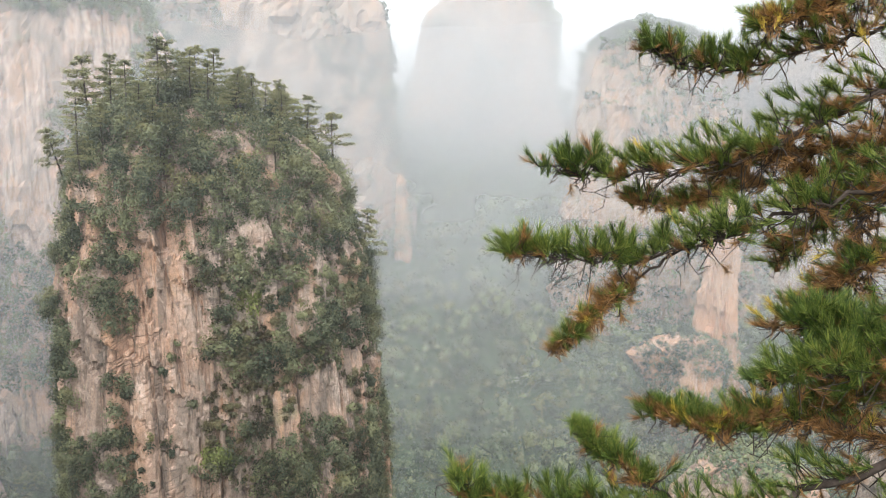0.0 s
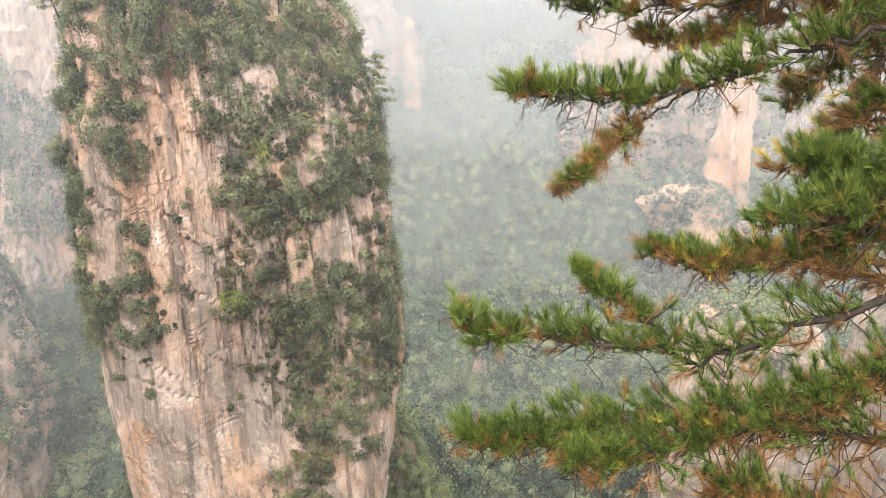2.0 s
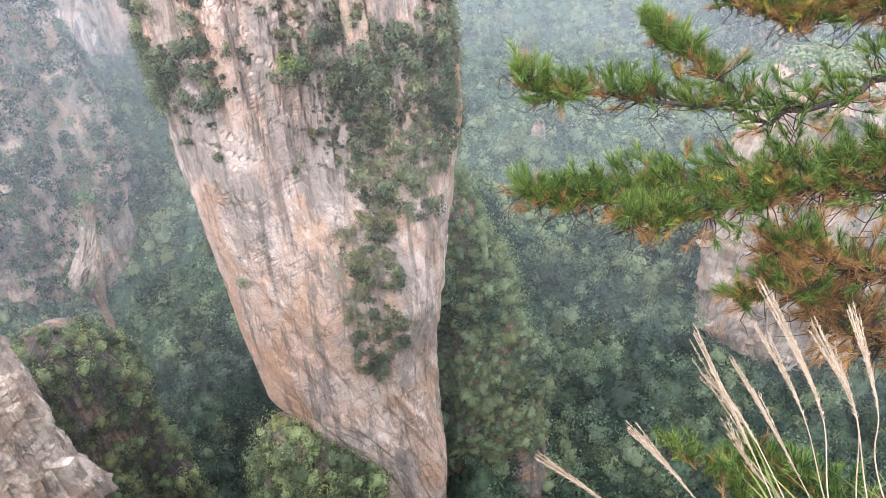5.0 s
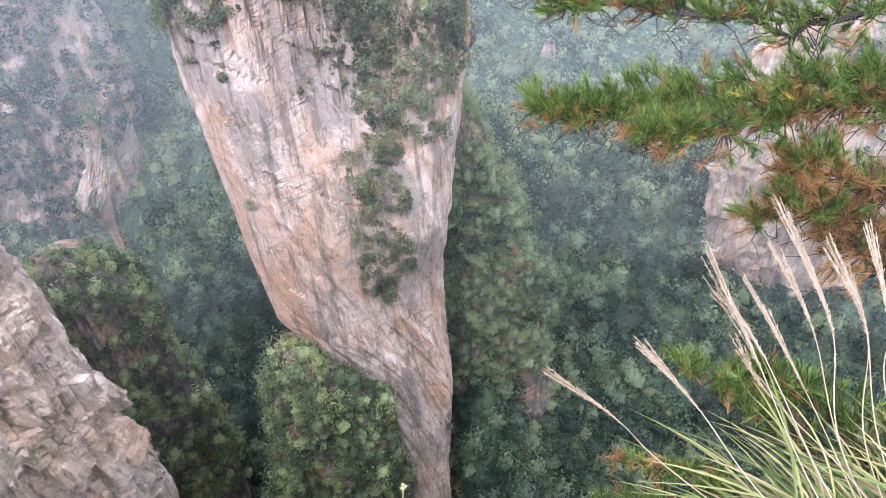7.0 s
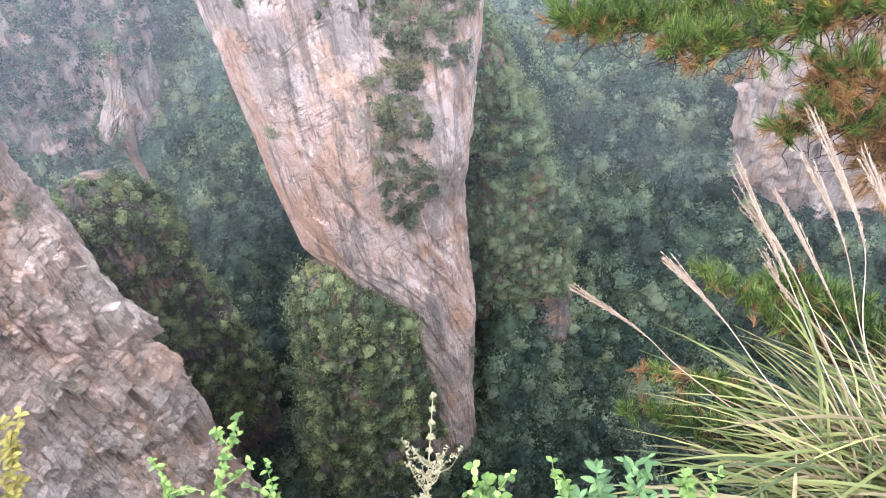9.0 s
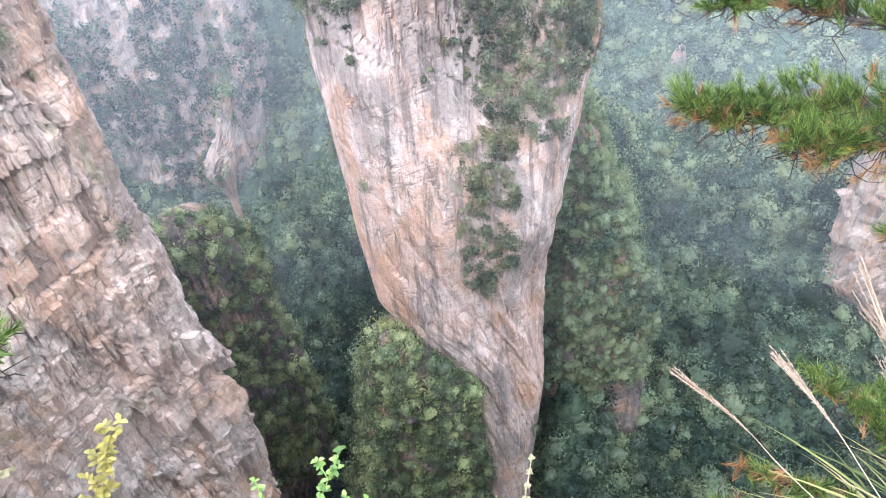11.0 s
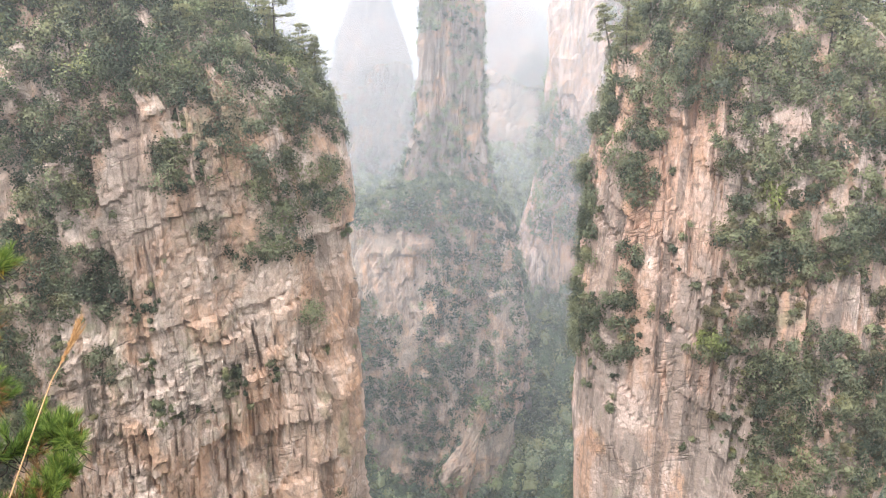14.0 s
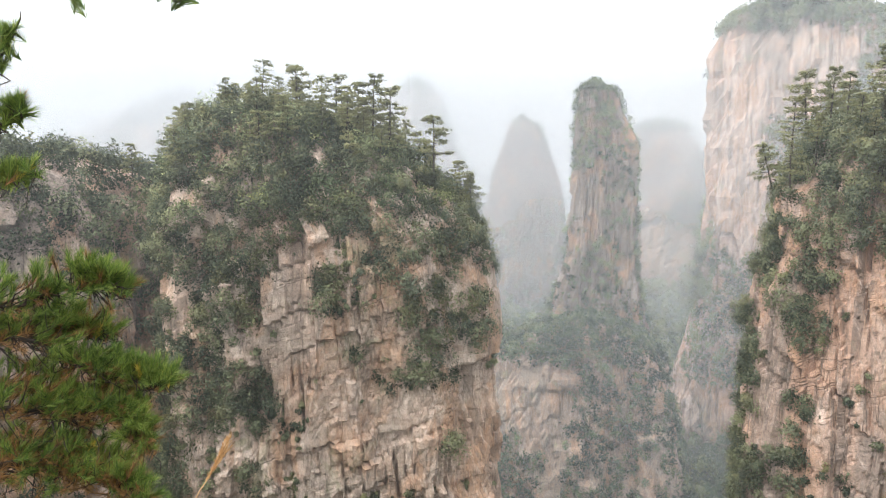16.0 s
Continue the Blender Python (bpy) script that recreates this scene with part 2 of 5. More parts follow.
def mist_material(name, thick, z_low, z_high, size, deep=0.65, high=1.3):
    """Fine drizzle hanging in the air: mostly clear, it scatters the light of the sky."""
    n = Nodes(name)
    g = n.add("NewGeometry")
    sep = n.add("SeparateXYZ")
    n.link(g.outputs["Position"], sep.inputs[0])
    cloud_noise = n.noise(n.pos(1, 1, 1.8), 1.0 / size, 4, 0.5, 0.4)
    fade = n.add("MapRange")
    fade.inputs["From Min"].default_value, fade.inputs["From Max"].default_value = z_high, z_low
    fade.interpolation_type = "SMOOTHSTEP"
    n.link(sep.outputs["Z"], fade.inputs["Value"])
    rise = n.add("MapRange")
    for key, value in (("From Min", -110.0), ("From Max", 40.0), ("To Min", deep), ("To Max", high)):
        rise.inputs[key].default_value = value
    n.link(sep.outputs["Z"], rise.inputs["Value"])
    cloud_noise = n.math("MAXIMUM", n.math("SUBTRACT", n.math("MULTIPLY", n.math("ADD", cloud_noise, 0.6), rise.outputs[0]), 0.6), -0.6)
    alpha = n.math("MULTIPLY", fade.outputs[0], n.math("MULTIPLY", n.math("ADD", 0.55, n.math("MULTIPLY", cloud_noise, 0.9)), thick))
    a, b = n.add("BsdfDiffuse"), n.add("BsdfTranslucent")
    for s, way in ((a, 1.0), (b, -1.0)):
        s.inputs["Color"].default_value = (0.83, 0.85, 0.87, 1)
        up = n.add("CombineXYZ", Z=way)
        n.link(up.outputs[0], s.inputs["Normal"])
    both, clear, m = n.add("MixShader", Fac=0.5), n.add("BsdfTransparent"), n.add("MixShader")
    n.link(a.outputs[0], both.inputs[1])
    n.link(b.outputs[0], both.inputs[2])
    n.link(alpha, m.inputs[0])
    n.link(clear.outputs[0], m.inputs[1])
    n.link(both.outputs[0], m.inputs[2])
    n.link(m.outputs[0], n.out.inputs[0])
    return n.mat


# ---- mesh helpers ----
def mesh_from(name, verts, faces, material, smooth=False, normals=None, hue=None):
    me = bpy.data.meshes.new(name)
    verts, faces = np.asarray(verts, np.float32), np.asarray(faces, np.int32)
    k = faces.shape[1]
    me.vertices.add(len(verts))
    me.vertices.foreach_set("co", verts.ravel())
    me.loops.add(faces.size)
    me.loops.foreach_set("vertex_index", faces.ravel())
    me.polygons.add(len(faces))
    me.polygons.foreach_set("loop_start", np.arange(0, faces.size, k, dtype=np.int32))
    me.polygons.foreach_set("loop_total", np.full(len(faces), k, np.int32))
    me.polygons.foreach_set("use_smooth", np.full(len(faces), smooth))
    me.update(calc_edges=True)
    me.materials.append(material)
    if normals is not None:
        me.polygons.foreach_set("use_smooth", np.full(len(faces), True))
        me.normals_split_custom_set_from_vertices(normals)
    if hue is not None:
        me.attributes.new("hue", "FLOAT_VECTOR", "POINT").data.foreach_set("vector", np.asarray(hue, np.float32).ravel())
    return me


def part(name, me, parent=None, label="", kind=""):
    ob = new(name, me)
    if parent:
        ob.parent = parent
    return tagged(ob, label=label, kind=kind)


def grid_faces(nu, nv, wrap):
    i, j = np.meshgrid(np.arange(nu if wrap else nu - 1), np.arange(nv - 1), indexing="ij")
    i, j = i.ravel(), j.ravel()
    i2 = (i + 1) % nu
    return np.stack([i * nv + j, i2 * nv + j, i2 * nv + j + 1, i * nv + j + 1], 1)


def leaf_cloud(centres, radii, count, size, seed, squash=0.75, lumps=6, shell=0.55):
    """Crowns of many small leaf sprays: verts and quads."""
    g = rnd(seed)
    n = len(centres)
    lump = g.normal(size=(n, lumps, 3))
    lump /= np.linalg.norm(lump, axis=2, keepdims=True)
    lump *= g.uniform(0.35, 0.72, (n, lumps, 1))
    lump[:, :, 2] = np.abs(lump[:, :, 2]) * 0.9 - 0.15
    owner = np.repeat(np.arange(n), count)
    which = g.integers(0, lumps, n * count)
    d = g.normal(size=(n * count, 3))
    d[:, 2] += 0.45
    d /= np.linalg.norm(d, axis=1, keepdims=True)
    r = g.uniform(shell, 1.0, (n * count, 1)) ** 0.7 * 0.46
    off = lump[owner, which] + d * r
    off[:, 2] *= squash
    c = np.asarray(centres)[owner] + off * np.asarray(radii)[owner, None]
    nor = d + g.normal(size=d.shape) * 0.36
    nor /= np.linalg.norm(nor, axis=1, keepdims=True)
    a = np.cross(nor, g.normal(size=d.shape))
    a /= np.linalg.norm(a, axis=1, keepdims=True)
    b = np.cross(nor, a)
    s = (size * g.uniform(0.6, 1.3, n * count))[:, None] * (np.asarray(radii)[owner, None] / np.mean(radii)) ** 0.3
    a, b = a * s, b * s * 0.62
    v = np.stack([c - a - b * 0.5, c + a - b * 0.4, c + b * 1.6], 1).reshape(-1, 3)
    # the light falls on a spray as it falls on the bulge of the crown that it belongs to
    bulge = d * 0.8 + off * 0.9 + g.normal(size=d.shape) * 0.2
    bulge[:, 2] += 0.4
    bulge /= np.linalg.norm(bulge, axis=1, keepdims=True)
    return v, np.arange(len(v)).reshape(-1, 3), np.repeat(bulge, 3, axis=0), np.repeat(g.uniform(size=(n, 3))[owner], 3, axis=0)


def crown_cloud(centres, radii, leaves, size, seed, squash=0.9, nu=11, nv=6, down=2.3, rough=0.15, lift=0.12, spill=0.12, rise=0.5, heart=None, inner=-0.1):
    """Dense crowns: a heart each, closed or of broad sprays and toned darker as shade within, with leaf sprays standing
    off it: verts, triangles, normals and hues.
    """
    g = rnd(seed)
    centres, radii = np.asarray(centres, float), np.asarray(radii, float)
    n = len(centres)
    shift = g.uniform(0, 900, (n, 3))
    stretch = g.uniform(0.7, 1.25, (n, 3)) * [1, 1, squash]
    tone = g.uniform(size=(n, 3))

    def swell(d, own):
        q = d * 1.7 + shift[own]
        return 0.78 + 0.36 * vnoise(q, seed) + 0.3 * vnoise(q * 2.4, seed + 1)

    def spread(count, near, far, half):
        """Sprays strewn between two shells of the crowns."""
        own = np.repeat(np.arange(n), np.maximum(6, np.rint(count * radii ** 2 / np.mean(radii ** 2))).astype(int))
        d = g.normal(size=(len(own), 3))
        d[:, 2] += rise
        d /= np.linalg.norm(d, axis=1, keepdims=True)
        r = swell(d, own) * g.uniform(near, far, len(own))
        c = centres[own] + d * r[:, None] * stretch[own] * radii[own, None]
        t = d + g.normal(size=d.shape) * 0.6
        t /= np.linalg.norm(t, axis=1, keepdims=True)
        a = np.cross(t, g.normal(size=d.shape))
        a /= np.linalg.norm(a, axis=1, keepdims=True)
        b = np.cross(t, a)
        s = (half[own] * g.uniform(0.5, 1.4, len(own)))[:, None]
        v = np.stack([c - a * s - b * s * 0.3, c + a * s - b * s * 0.25, c + b * s], 1).reshape(-1, 3)
        q = d * 1.7 + shift[own]
        slope = np.stack([vnoise(q * 2.4 + np.eye(3)[k] * 0.3, seed + 1) - vnoise(q * 2.4, seed + 1) for k in range(3)], 1)
        nor = d - slope * 1.0 + g.normal(size=d.shape) * rough + [0, 0, lift]
        return v, np.arange(len(v)).reshape(-1, 3), np.repeat(nor, 3, axis=0), np.repeat(tone[own], 3, axis=0)

    if heart:
        u, w = np.meshgrid(np.linspace(0, 2 * np.pi, nu, endpoint=False), np.linspace(0.06, down, nv), indexing="ij")
        d0 = np.stack([np.cos(u) * np.sin(w), np.sin(u) * np.sin(w), np.cos(w)], -1).reshape(-1, 3)
        d = np.tile(d0, (n, 1)) + g.normal(size=(n * len(d0), 3)) * 0.04
        own = np.repeat(np.arange(n), len(d0))
        p = d * (swell(d, own) * g.uniform(*heart, len(d)))[:, None] * stretch[own]
        grid = p.reshape(n, nu, nv, 3)
        nor = np.cross(np.gradient(grid, axis=2), np.roll(grid, -1, 1) - np.roll(grid, 1, 1)).reshape(-1, 3)
        nor /= np.linalg.norm(nor, axis=1, keepdims=True) + 1e-9
        nor = np.where((nor * d).sum(1, keepdims=True) < 0, -nor, nor) + d * 0.5 + g.normal(size=d.shape) * 0.06 + [0, 0, 0.1]
        f = grid_faces(nu, nv, True)[:, ::-1]
        f = np.vstack([f[:, [0, 1, 2]], f[:, [0, 2, 3]]])
        core = centres[own] + p * radii[own, None], (f[None] + (np.arange(n) * len(d0))[:, None, None]).reshape(-1, 3), nor, tone[own]
    else:
        core = spread(nu * nv, 0.35, 0.85, np.minimum(radii * 0.3, size * 1.35))
    sprays_ = spread(leaves, 0.6, 1.0 + spill, size * (radii / radii.mean()) ** 0.25)
    normals = np.vstack([core[2], sprays_[2]])
    normals /= np.linalg.norm(normals, axis=1, keepdims=True)
    # inner lowers the hearts' hue: shade inside the crowns, put into the colour
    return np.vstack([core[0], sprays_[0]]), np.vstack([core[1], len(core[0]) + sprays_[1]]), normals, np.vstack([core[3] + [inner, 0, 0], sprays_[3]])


# ---- cliffs and pillars ----
def rock_relief(p, u, seed, scale=1.0, slope=0.12, blocky=1.0, ridged=0.0, tall=1.0, dip=-0.2):
    """How far the rock stands out, in metres: buttresses, beds, joint-bounded blocks, open joints and slanting ribs."""
    z = p[:, 2]
    zero = np.zeros_like(u)
    total = fbm(p * [1, 1, 0.35], 17 * scale, 3, seed) * 4.2 * scale
    total = total + fbm(np.stack([u + z * slope, z * 0.16, zero], 1), 6.5 * scale, 3, seed + 5) * 1.3 * scale
    warp = fbm(p, 12 * scale, 2, seed + 9) * 1.2 * scale
    open_here = step(-0.05, 0.2, fbm(p, 14 * scale, 2, seed + 71))
    for w, h, amp, k in ((9.0, 19.0, 2.4, 20), (4.2, 9.0, 1.35, 21), (2.0, 4.2, 0.66, 22), (0.9, 1.5, 0.26, 23)):
        w, h, amp = w * scale, h * scale * tall, amp * scale
        pier = np.floor((u + z * slope + warp * 0.6) / (1.9 * w) + 0.5 * vnoise(np.stack([u / (4 * w), z / (3 * h), zero], 1), seed + k + 7))
        bed = z + warp * 0.7 + u * dip + lattice(pier, pier * 0, pier * 0 + 2, seed + k) * h * 3
        fr = bed / h + 0.6 * vnoise(np.stack([bed / (1.9 * h), zero, zero + k], 1), seed + k)
        row = np.floor(fr)
        fc = (u + z * slope * 0.6 + warp * 0.4) / w + lattice(row, row * 0, row * 0, seed + k) * 7
        fc = fc + 0.35 * vnoise(np.stack([fc / 1.7, row * 3.7, zero], 1), seed + k + 3)
        col = np.floor(fc)
        on = 0.25 + step(-0.25, 0.25, fbm(p, 13 * scale, 2, seed + k + 40))
        a, b = fc - col, fr - row
        tilt = (lattice(row, col, row * 0 + 5, seed + k) - 0.5) * (a - 0.5) + (lattice(row, col, row * 0 + 6, seed + k) - 0.6) * (b - 0.5) * 0.8
        total = total + ((lattice(row, col, row * 0 + 3, seed + k) - 0.5) + 0.9 * tilt) * amp * on * blocky
        if k < 23:
            total = total - (1 - step(0.05 * scale, 0.35 * scale, np.minimum(a, 1 - a) * w)) * amp * 0.4 * open_here * blocky
            total = total - (1 - step(0.05 * scale, 0.4 * scale, b * h)) * amp * 0.35 * step(0.0, 0.2, fbm(p, 6 * scale, 2, seed + k + 90)) * blocky
    rib = (2.0 * u + z) / 2.24
    along = (2.0 * z - u) / 2.24
    ribs = fbm(np.stack([rib / 1.5, along / 18, zero], 1), scale, 3, seed + 61) * 0.55 + np.abs(fbm(np.stack([rib / 5.5, along / 40, zero + 3], 1), scale, 2, seed + 62)) * 0.9
    return total + ribs * ridged * scale


def cliff_points(az, dist, profile, depth, nu, nz, seed, scale=1.0, box=0.55, turn=0.0, slope=0.12, blocky=1.0, ridged=None, focus=None, tall=1.0, foot=0.0, dip=-0.2):
    """Points of a rock pillar: profile rows are height, left and right edge across the line of sight; depth is its half depth."""
    prof = np.array(profile, float)
    prof = prof[np.argsort(prof[:, 0])]
    z = np.linspace(prof[0, 0], prof[-1, 0], nz)
    if focus is not None:
        z = np.interp(np.linspace(0, 1, nz), [0, 0.08, 1], [prof[0, 0], focus, prof[-1, 0]])
    left, right = np.interp(z, prof[:, 0], prof[:, 1]), np.interp(z, prof[:, 0], prof[:, 2])
    dense = np.linspace(np.pi / 2, 2.5 * np.pi, 6001)
    bx, by = np.sign(np.cos(dense)) * np.abs(np.cos(dense)) ** box, np.sign(np.sin(dense)) * np.abs(np.sin(dense)) ** box
    wide = (prof[:, 2] - prof[:, 1]).max() / 2
    run = np.hypot(np.diff(bx) * wide, np.diff(by) * depth) * np.where(by[:-1] > 0.3, 0.3, 1.0)
    run = np.concatenate([[0], np.cumsum(run)])
    th = np.interp(np.linspace(0, run[-1], nu, endpoint=False), run, dense)
    ca, sa = np.cos(th), np.sin(th)
    cx, cy = np.sign(ca) * np.abs(ca) ** box, np.sign(sa) * np.abs(sa) ** box
    hw = (right - left) / 2
    mid = (right + left) / 2
    top = np.sqrt(np.clip(hw / hw.max(), 0.05, 1))
    if foot:
        top = np.maximum(top, foot * (z < -60))
    u = mid[None] + cx[:, None] * hw[None]
    d = cy[:, None] * depth * top[None]
    arc = np.cumsum(np.hypot(np.diff(cx, append=cx[:1]) * hw.max(), np.diff(cy, append=cy[:1]) * depth))
    a = radians(az)
    eu, ed = np.array([math.cos(a), -math.sin(a), 0]), np.array([math.sin(a), math.cos(a), 0])
    ct, st = math.cos(radians(turn)), math.sin(radians(turn))
    eu, ed = eu * ct + ed * st, ed * ct - eu * st
    centre = np.array(polar(az, dist))
    p = centre + u[..., None] * eu + d[..., None] * ed
    p[..., 2] = z[None]
    out = ca[:, None, None] * eu + sa[:, None, None] * ed + np.zeros_like(p)
    flat = p.reshape(-1, 3)
    rel = rock_relief(flat, np.repeat(arc, nz), seed, scale, slope, blocky(flat[:, 2]) if callable(blocky) else blocky, ridged(flat[:, 2]) if ridged else 0.0, tall, dip).reshape(nu, nz)
    rel = rel * step(0.0, 7.0 * scale, hw)[None]
    p = p + out * rel[..., None]
    return p, out


def cliff_mesh(name, p, material):
    nu, nz = p.shape[:2]
    v = p.reshape(-1, 3)
    faces = grid_faces(nu, nz, True)
    cap = p[:, -1].mean(0)
    v = np.vstack([v, cap[None]])
    i = np.arange(nu)
    tri = np.stack([i * nz + nz - 1, ((i + 1) % nu) * nz + nz - 1, np.full(nu, len(v) - 1), np.full(nu, len(v) - 1)], 1)
    me = mesh_from(name, v, faces, material)
    bm = bmesh.new()
    bm.from_mesh(me)
    bm.verts.ensure_lookup_table()
    for t in tri:
        bm.faces.new([bm.verts[k] for k in t[:3]])
    bm.to_mesh(me)
    bm.free()
    return me


def pick(p, out, keep, count, seed):
    """Random places on a cliff's surface where keep is true."""
    nu, nz = p.shape[:2]
    idx = np.flatnonzero(keep.ravel())
    g = rnd(seed)
    area = np.linalg.norm(np.cross(np.gradient(p, axis=1), np.roll(p, -1, 0) - p), axis=-1).ravel()[idx] + 1e-6
    idx = g.choice(idx, min(count, len(idx)), replace=False, p=area / area.sum())
    t = g.uniform(size=(len(idx), 1))
    higher = np.where(idx % nz < nz - 1, idx + 1, idx)
    return p.reshape(-1, 3)[idx] * (1 - t) + p.reshape(-1, 3)[higher] * t, out.reshape(-1, 3)[idx]


def far_cliff(name, label, az, dist, profile, depth, nu, nz, seed, scale, green, leaf, count, turn=0.0, box=0.5, leaves=None, cap=4.0, crowns=False, rock=None, solid=False, wood=-999.0):
    """A distant cliff: rock, and the shrubs and trees on its ledges and crown."""
    thing = tagged(new(name), label=label, category="cliff")
    z0, l0, r0 = profile[0]
    profile = [(z0 + (r0 - l0) * 0.14, (l0 + r0) / 2 - 0.4, (l0 + r0) / 2 + 0.4)] + profile
    p, out = cliff_points(az, dist, profile, depth, int(nu * 0.6), int(nz * 0.6), seed, scale, box, turn, tall=0.6)
    part("rock", cliff_mesh("rock", p, rock or ROCK_FAR), thing)
    z, flat = p[..., 2], p.reshape(-1, 3)
    mask = fbm(flat * [1, 1, 0.8], 15 * scale, 4, seed + 80).reshape(z.shape)
    zt = z.max()
    keep = (mask > 0.24 - green) | (z > zt - cap * scale) | (z < wood + mask * 12)
    keep &= -(out @ np.array(polar(az, 1))) > -0.6
    if crowns:
        keep &= (z > zt - 85) & (-(out @ np.array(polar(az, 1))) > -0.3)
    c, o = pick(p, out, keep, int(count * (1.9 if crowns else 1.15)), seed + 1)
    if not crowns:
        c2, o2 = pick(p, out, z > zt - 0.8 * cap * scale, int(count * 0.3), seed + 4)
        c, o = np.vstack([c, c2]), np.vstack([o, o2])
    r = rnd(seed + 2).uniform(0.6, 1.4, len(c)) * leaf * 2.9
    if crowns:
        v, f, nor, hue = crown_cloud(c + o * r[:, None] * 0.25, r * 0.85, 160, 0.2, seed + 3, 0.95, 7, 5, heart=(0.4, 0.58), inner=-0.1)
    elif solid:
        v, f, nor, hue = crown_cloud(c + o * r[:, None] * 0.2, r * 0.9, 34, leaf * 0.42, seed + 3, 1.0, 4, 4)
    else:
        v, f, nor, hue = leaf_cloud(c + o * 0.4, r, 22, leaf * 0.65, seed + 3, squash=0.9)
    part("shrubs", mesh_from("shrubs", v, f, leaves or FOREST, normals=nor, hue=hue), thing, "dark green shrubs and trees on the ledges", "stuff")
    return thing


# ---- ground: one sheet from the gorge to the horizon ----
def ground_height(x, y):
    r = np.hypot(x, y)
    az = np.degrees(np.arctan2(x, y))
    p = np.stack([x, y, np.zeros_like(x)], 1)
    base = np.interp(r, [0, 26, 70, 130, 180, 280, 330, 380, 430, 480, 540, 610, 700, 1200, 4200], [-60, -182, -187, -179, -160, -150, -128, -98, -68, -42, -12, 18, 30, 24, 10])
    base = base + fbm(p, 90, 4, 3) * np.interp(r, [40, 150, 500], [4, 14, 26])
    # a spur runs down behind the main pillar
    spur = np.exp(-((az + 3.5) / 4.2) ** 2) * np.exp(-((r - 150) / 46) ** 2)
    base = base + spur * 52
    # the left side of the gorge is higher
    base = base + step(-56, -80, az) * step(70, 120, r) * 90 * step(600, 300, r)
    base = base - step(-24, -34, az) * step(330, 480, r) * (base + 95)
    base = base - 22 * np.exp(-((az + 38) / 8) ** 2) * np.exp(-((r - 240) / 70) ** 2)
    # the plateau on which the outlook stands
    behind = np.maximum(step(88, 104, az), step(-98, -112, az))
    return base * (1 - behind) + behind * (-3.2 + fbm(p, 60, 3, 8) * 3 * step(5, 60, r))


na, nr = 240, 150
ga = np.radians(np.linspace(-180, 180, na, endpoint=False))
gr = np.concatenate([[3.0], np.geomspace(8, 4200, nr - 1)])
gx, gy = np.sin(ga)[:, None] * gr[None], np.cos(ga)[:, None] * gr[None]
gz = ground_height(gx.ravel(), gy.ravel())
ground = part("ground", mesh_from("ground", np.stack([gx.ravel(), gy.ravel(), gz], 1), grid_faces(na, nr, True)[:, ::-1], SOIL, True))
tagged(ground, "dark forest floor of a deep gorge with rising slopes", "ground", kind="structure")

# ---- the main pillar ----
MAIN_AZ, MAIN_D = -16.0, 105.0
MAIN_PROFILE = [
    (4.5, -8, -5), (3, -11, 0), (0, -14, 7), (-5, -17, 12), (-16, -19, 17), (-32, -19, 18.5), (-47, -20, 18.5), (-54, -20.3, 18.8),
    (-74, -19.5, 17.6), (-84, -18.5, 16.2), (-92, -17.5, 15), (-101, -16, 15), (-110, -11, 15.2), (-121, -5.5, 15), (-140, -4, 14.5), (-195, -3, 14)]
main_p, main_o = cliff_points(MAIN_AZ, MAIN_D, MAIN_PROFILE, 15.5, 330, 370, 11, slope=0.14, dip=0.5, blocky=lambda z: 0.2 + 0.65 * step(-62, -42, z), ridged=lambda z: 1 - step(-66, -50, z), focus=-142, foot=1.0)
main_pillar = tagged(new("rock_pillar"), "tall pink-grey sandstone pillar, undercut near its foot, wooded on top", "rock pillar")
part("rock", cliff_mesh("rock", main_p, ROCK), main_pillar)

# ---- the pillar beside it ----
SIDE_AZ, SIDE_D = -58.5, 100.0
SIDE_PROFILE = [
    (4.5, -12, -6), (2.5, -15, 2), (-2, -18, 8), (-6, -20, 13.5), (-10, -20, 17.5), (-29, -21, 20.8), (-49, -22.5, 23), (-70, -24, 22.3), (-111, -29, 25), (-137, -32, 26), (-190, -33, 28)]
side_p, side_o = cliff_points(SIDE_AZ, SIDE_D, SIDE_PROFILE, 16, 330, 370, 57, box=0.45, slope=0.14, tall=0.55, ridged=lambda z: 0.7 - 0.7 * step(-80, -55, z), focus=-142)
side_pillar = tagged(new("rock_pillar"), "broad orange-pink sandstone pillar with bedded blocks, wooded on top", "rock pillar")
part("rock", cliff_mesh("rock", side_p, ROCK_WARM), side_pillar)

# ---- wooded massif to the side ----
massif_p, massif_o = cliff_points(-84, 122, [(-1, -14, 14), (-4, -32, 26), (-10, -44, 33), (-21, -52, 36), (-60, -56, 40), (-110, -60, 43), (-195, -62, 46)], 26, 200, 200, 91)
massif = tagged(new("wooded_cliff"), "wooded cliff with brown rock bands showing through", "cliff")
part("rock", cliff_mesh("rock", massif_p, ROCK), massif)

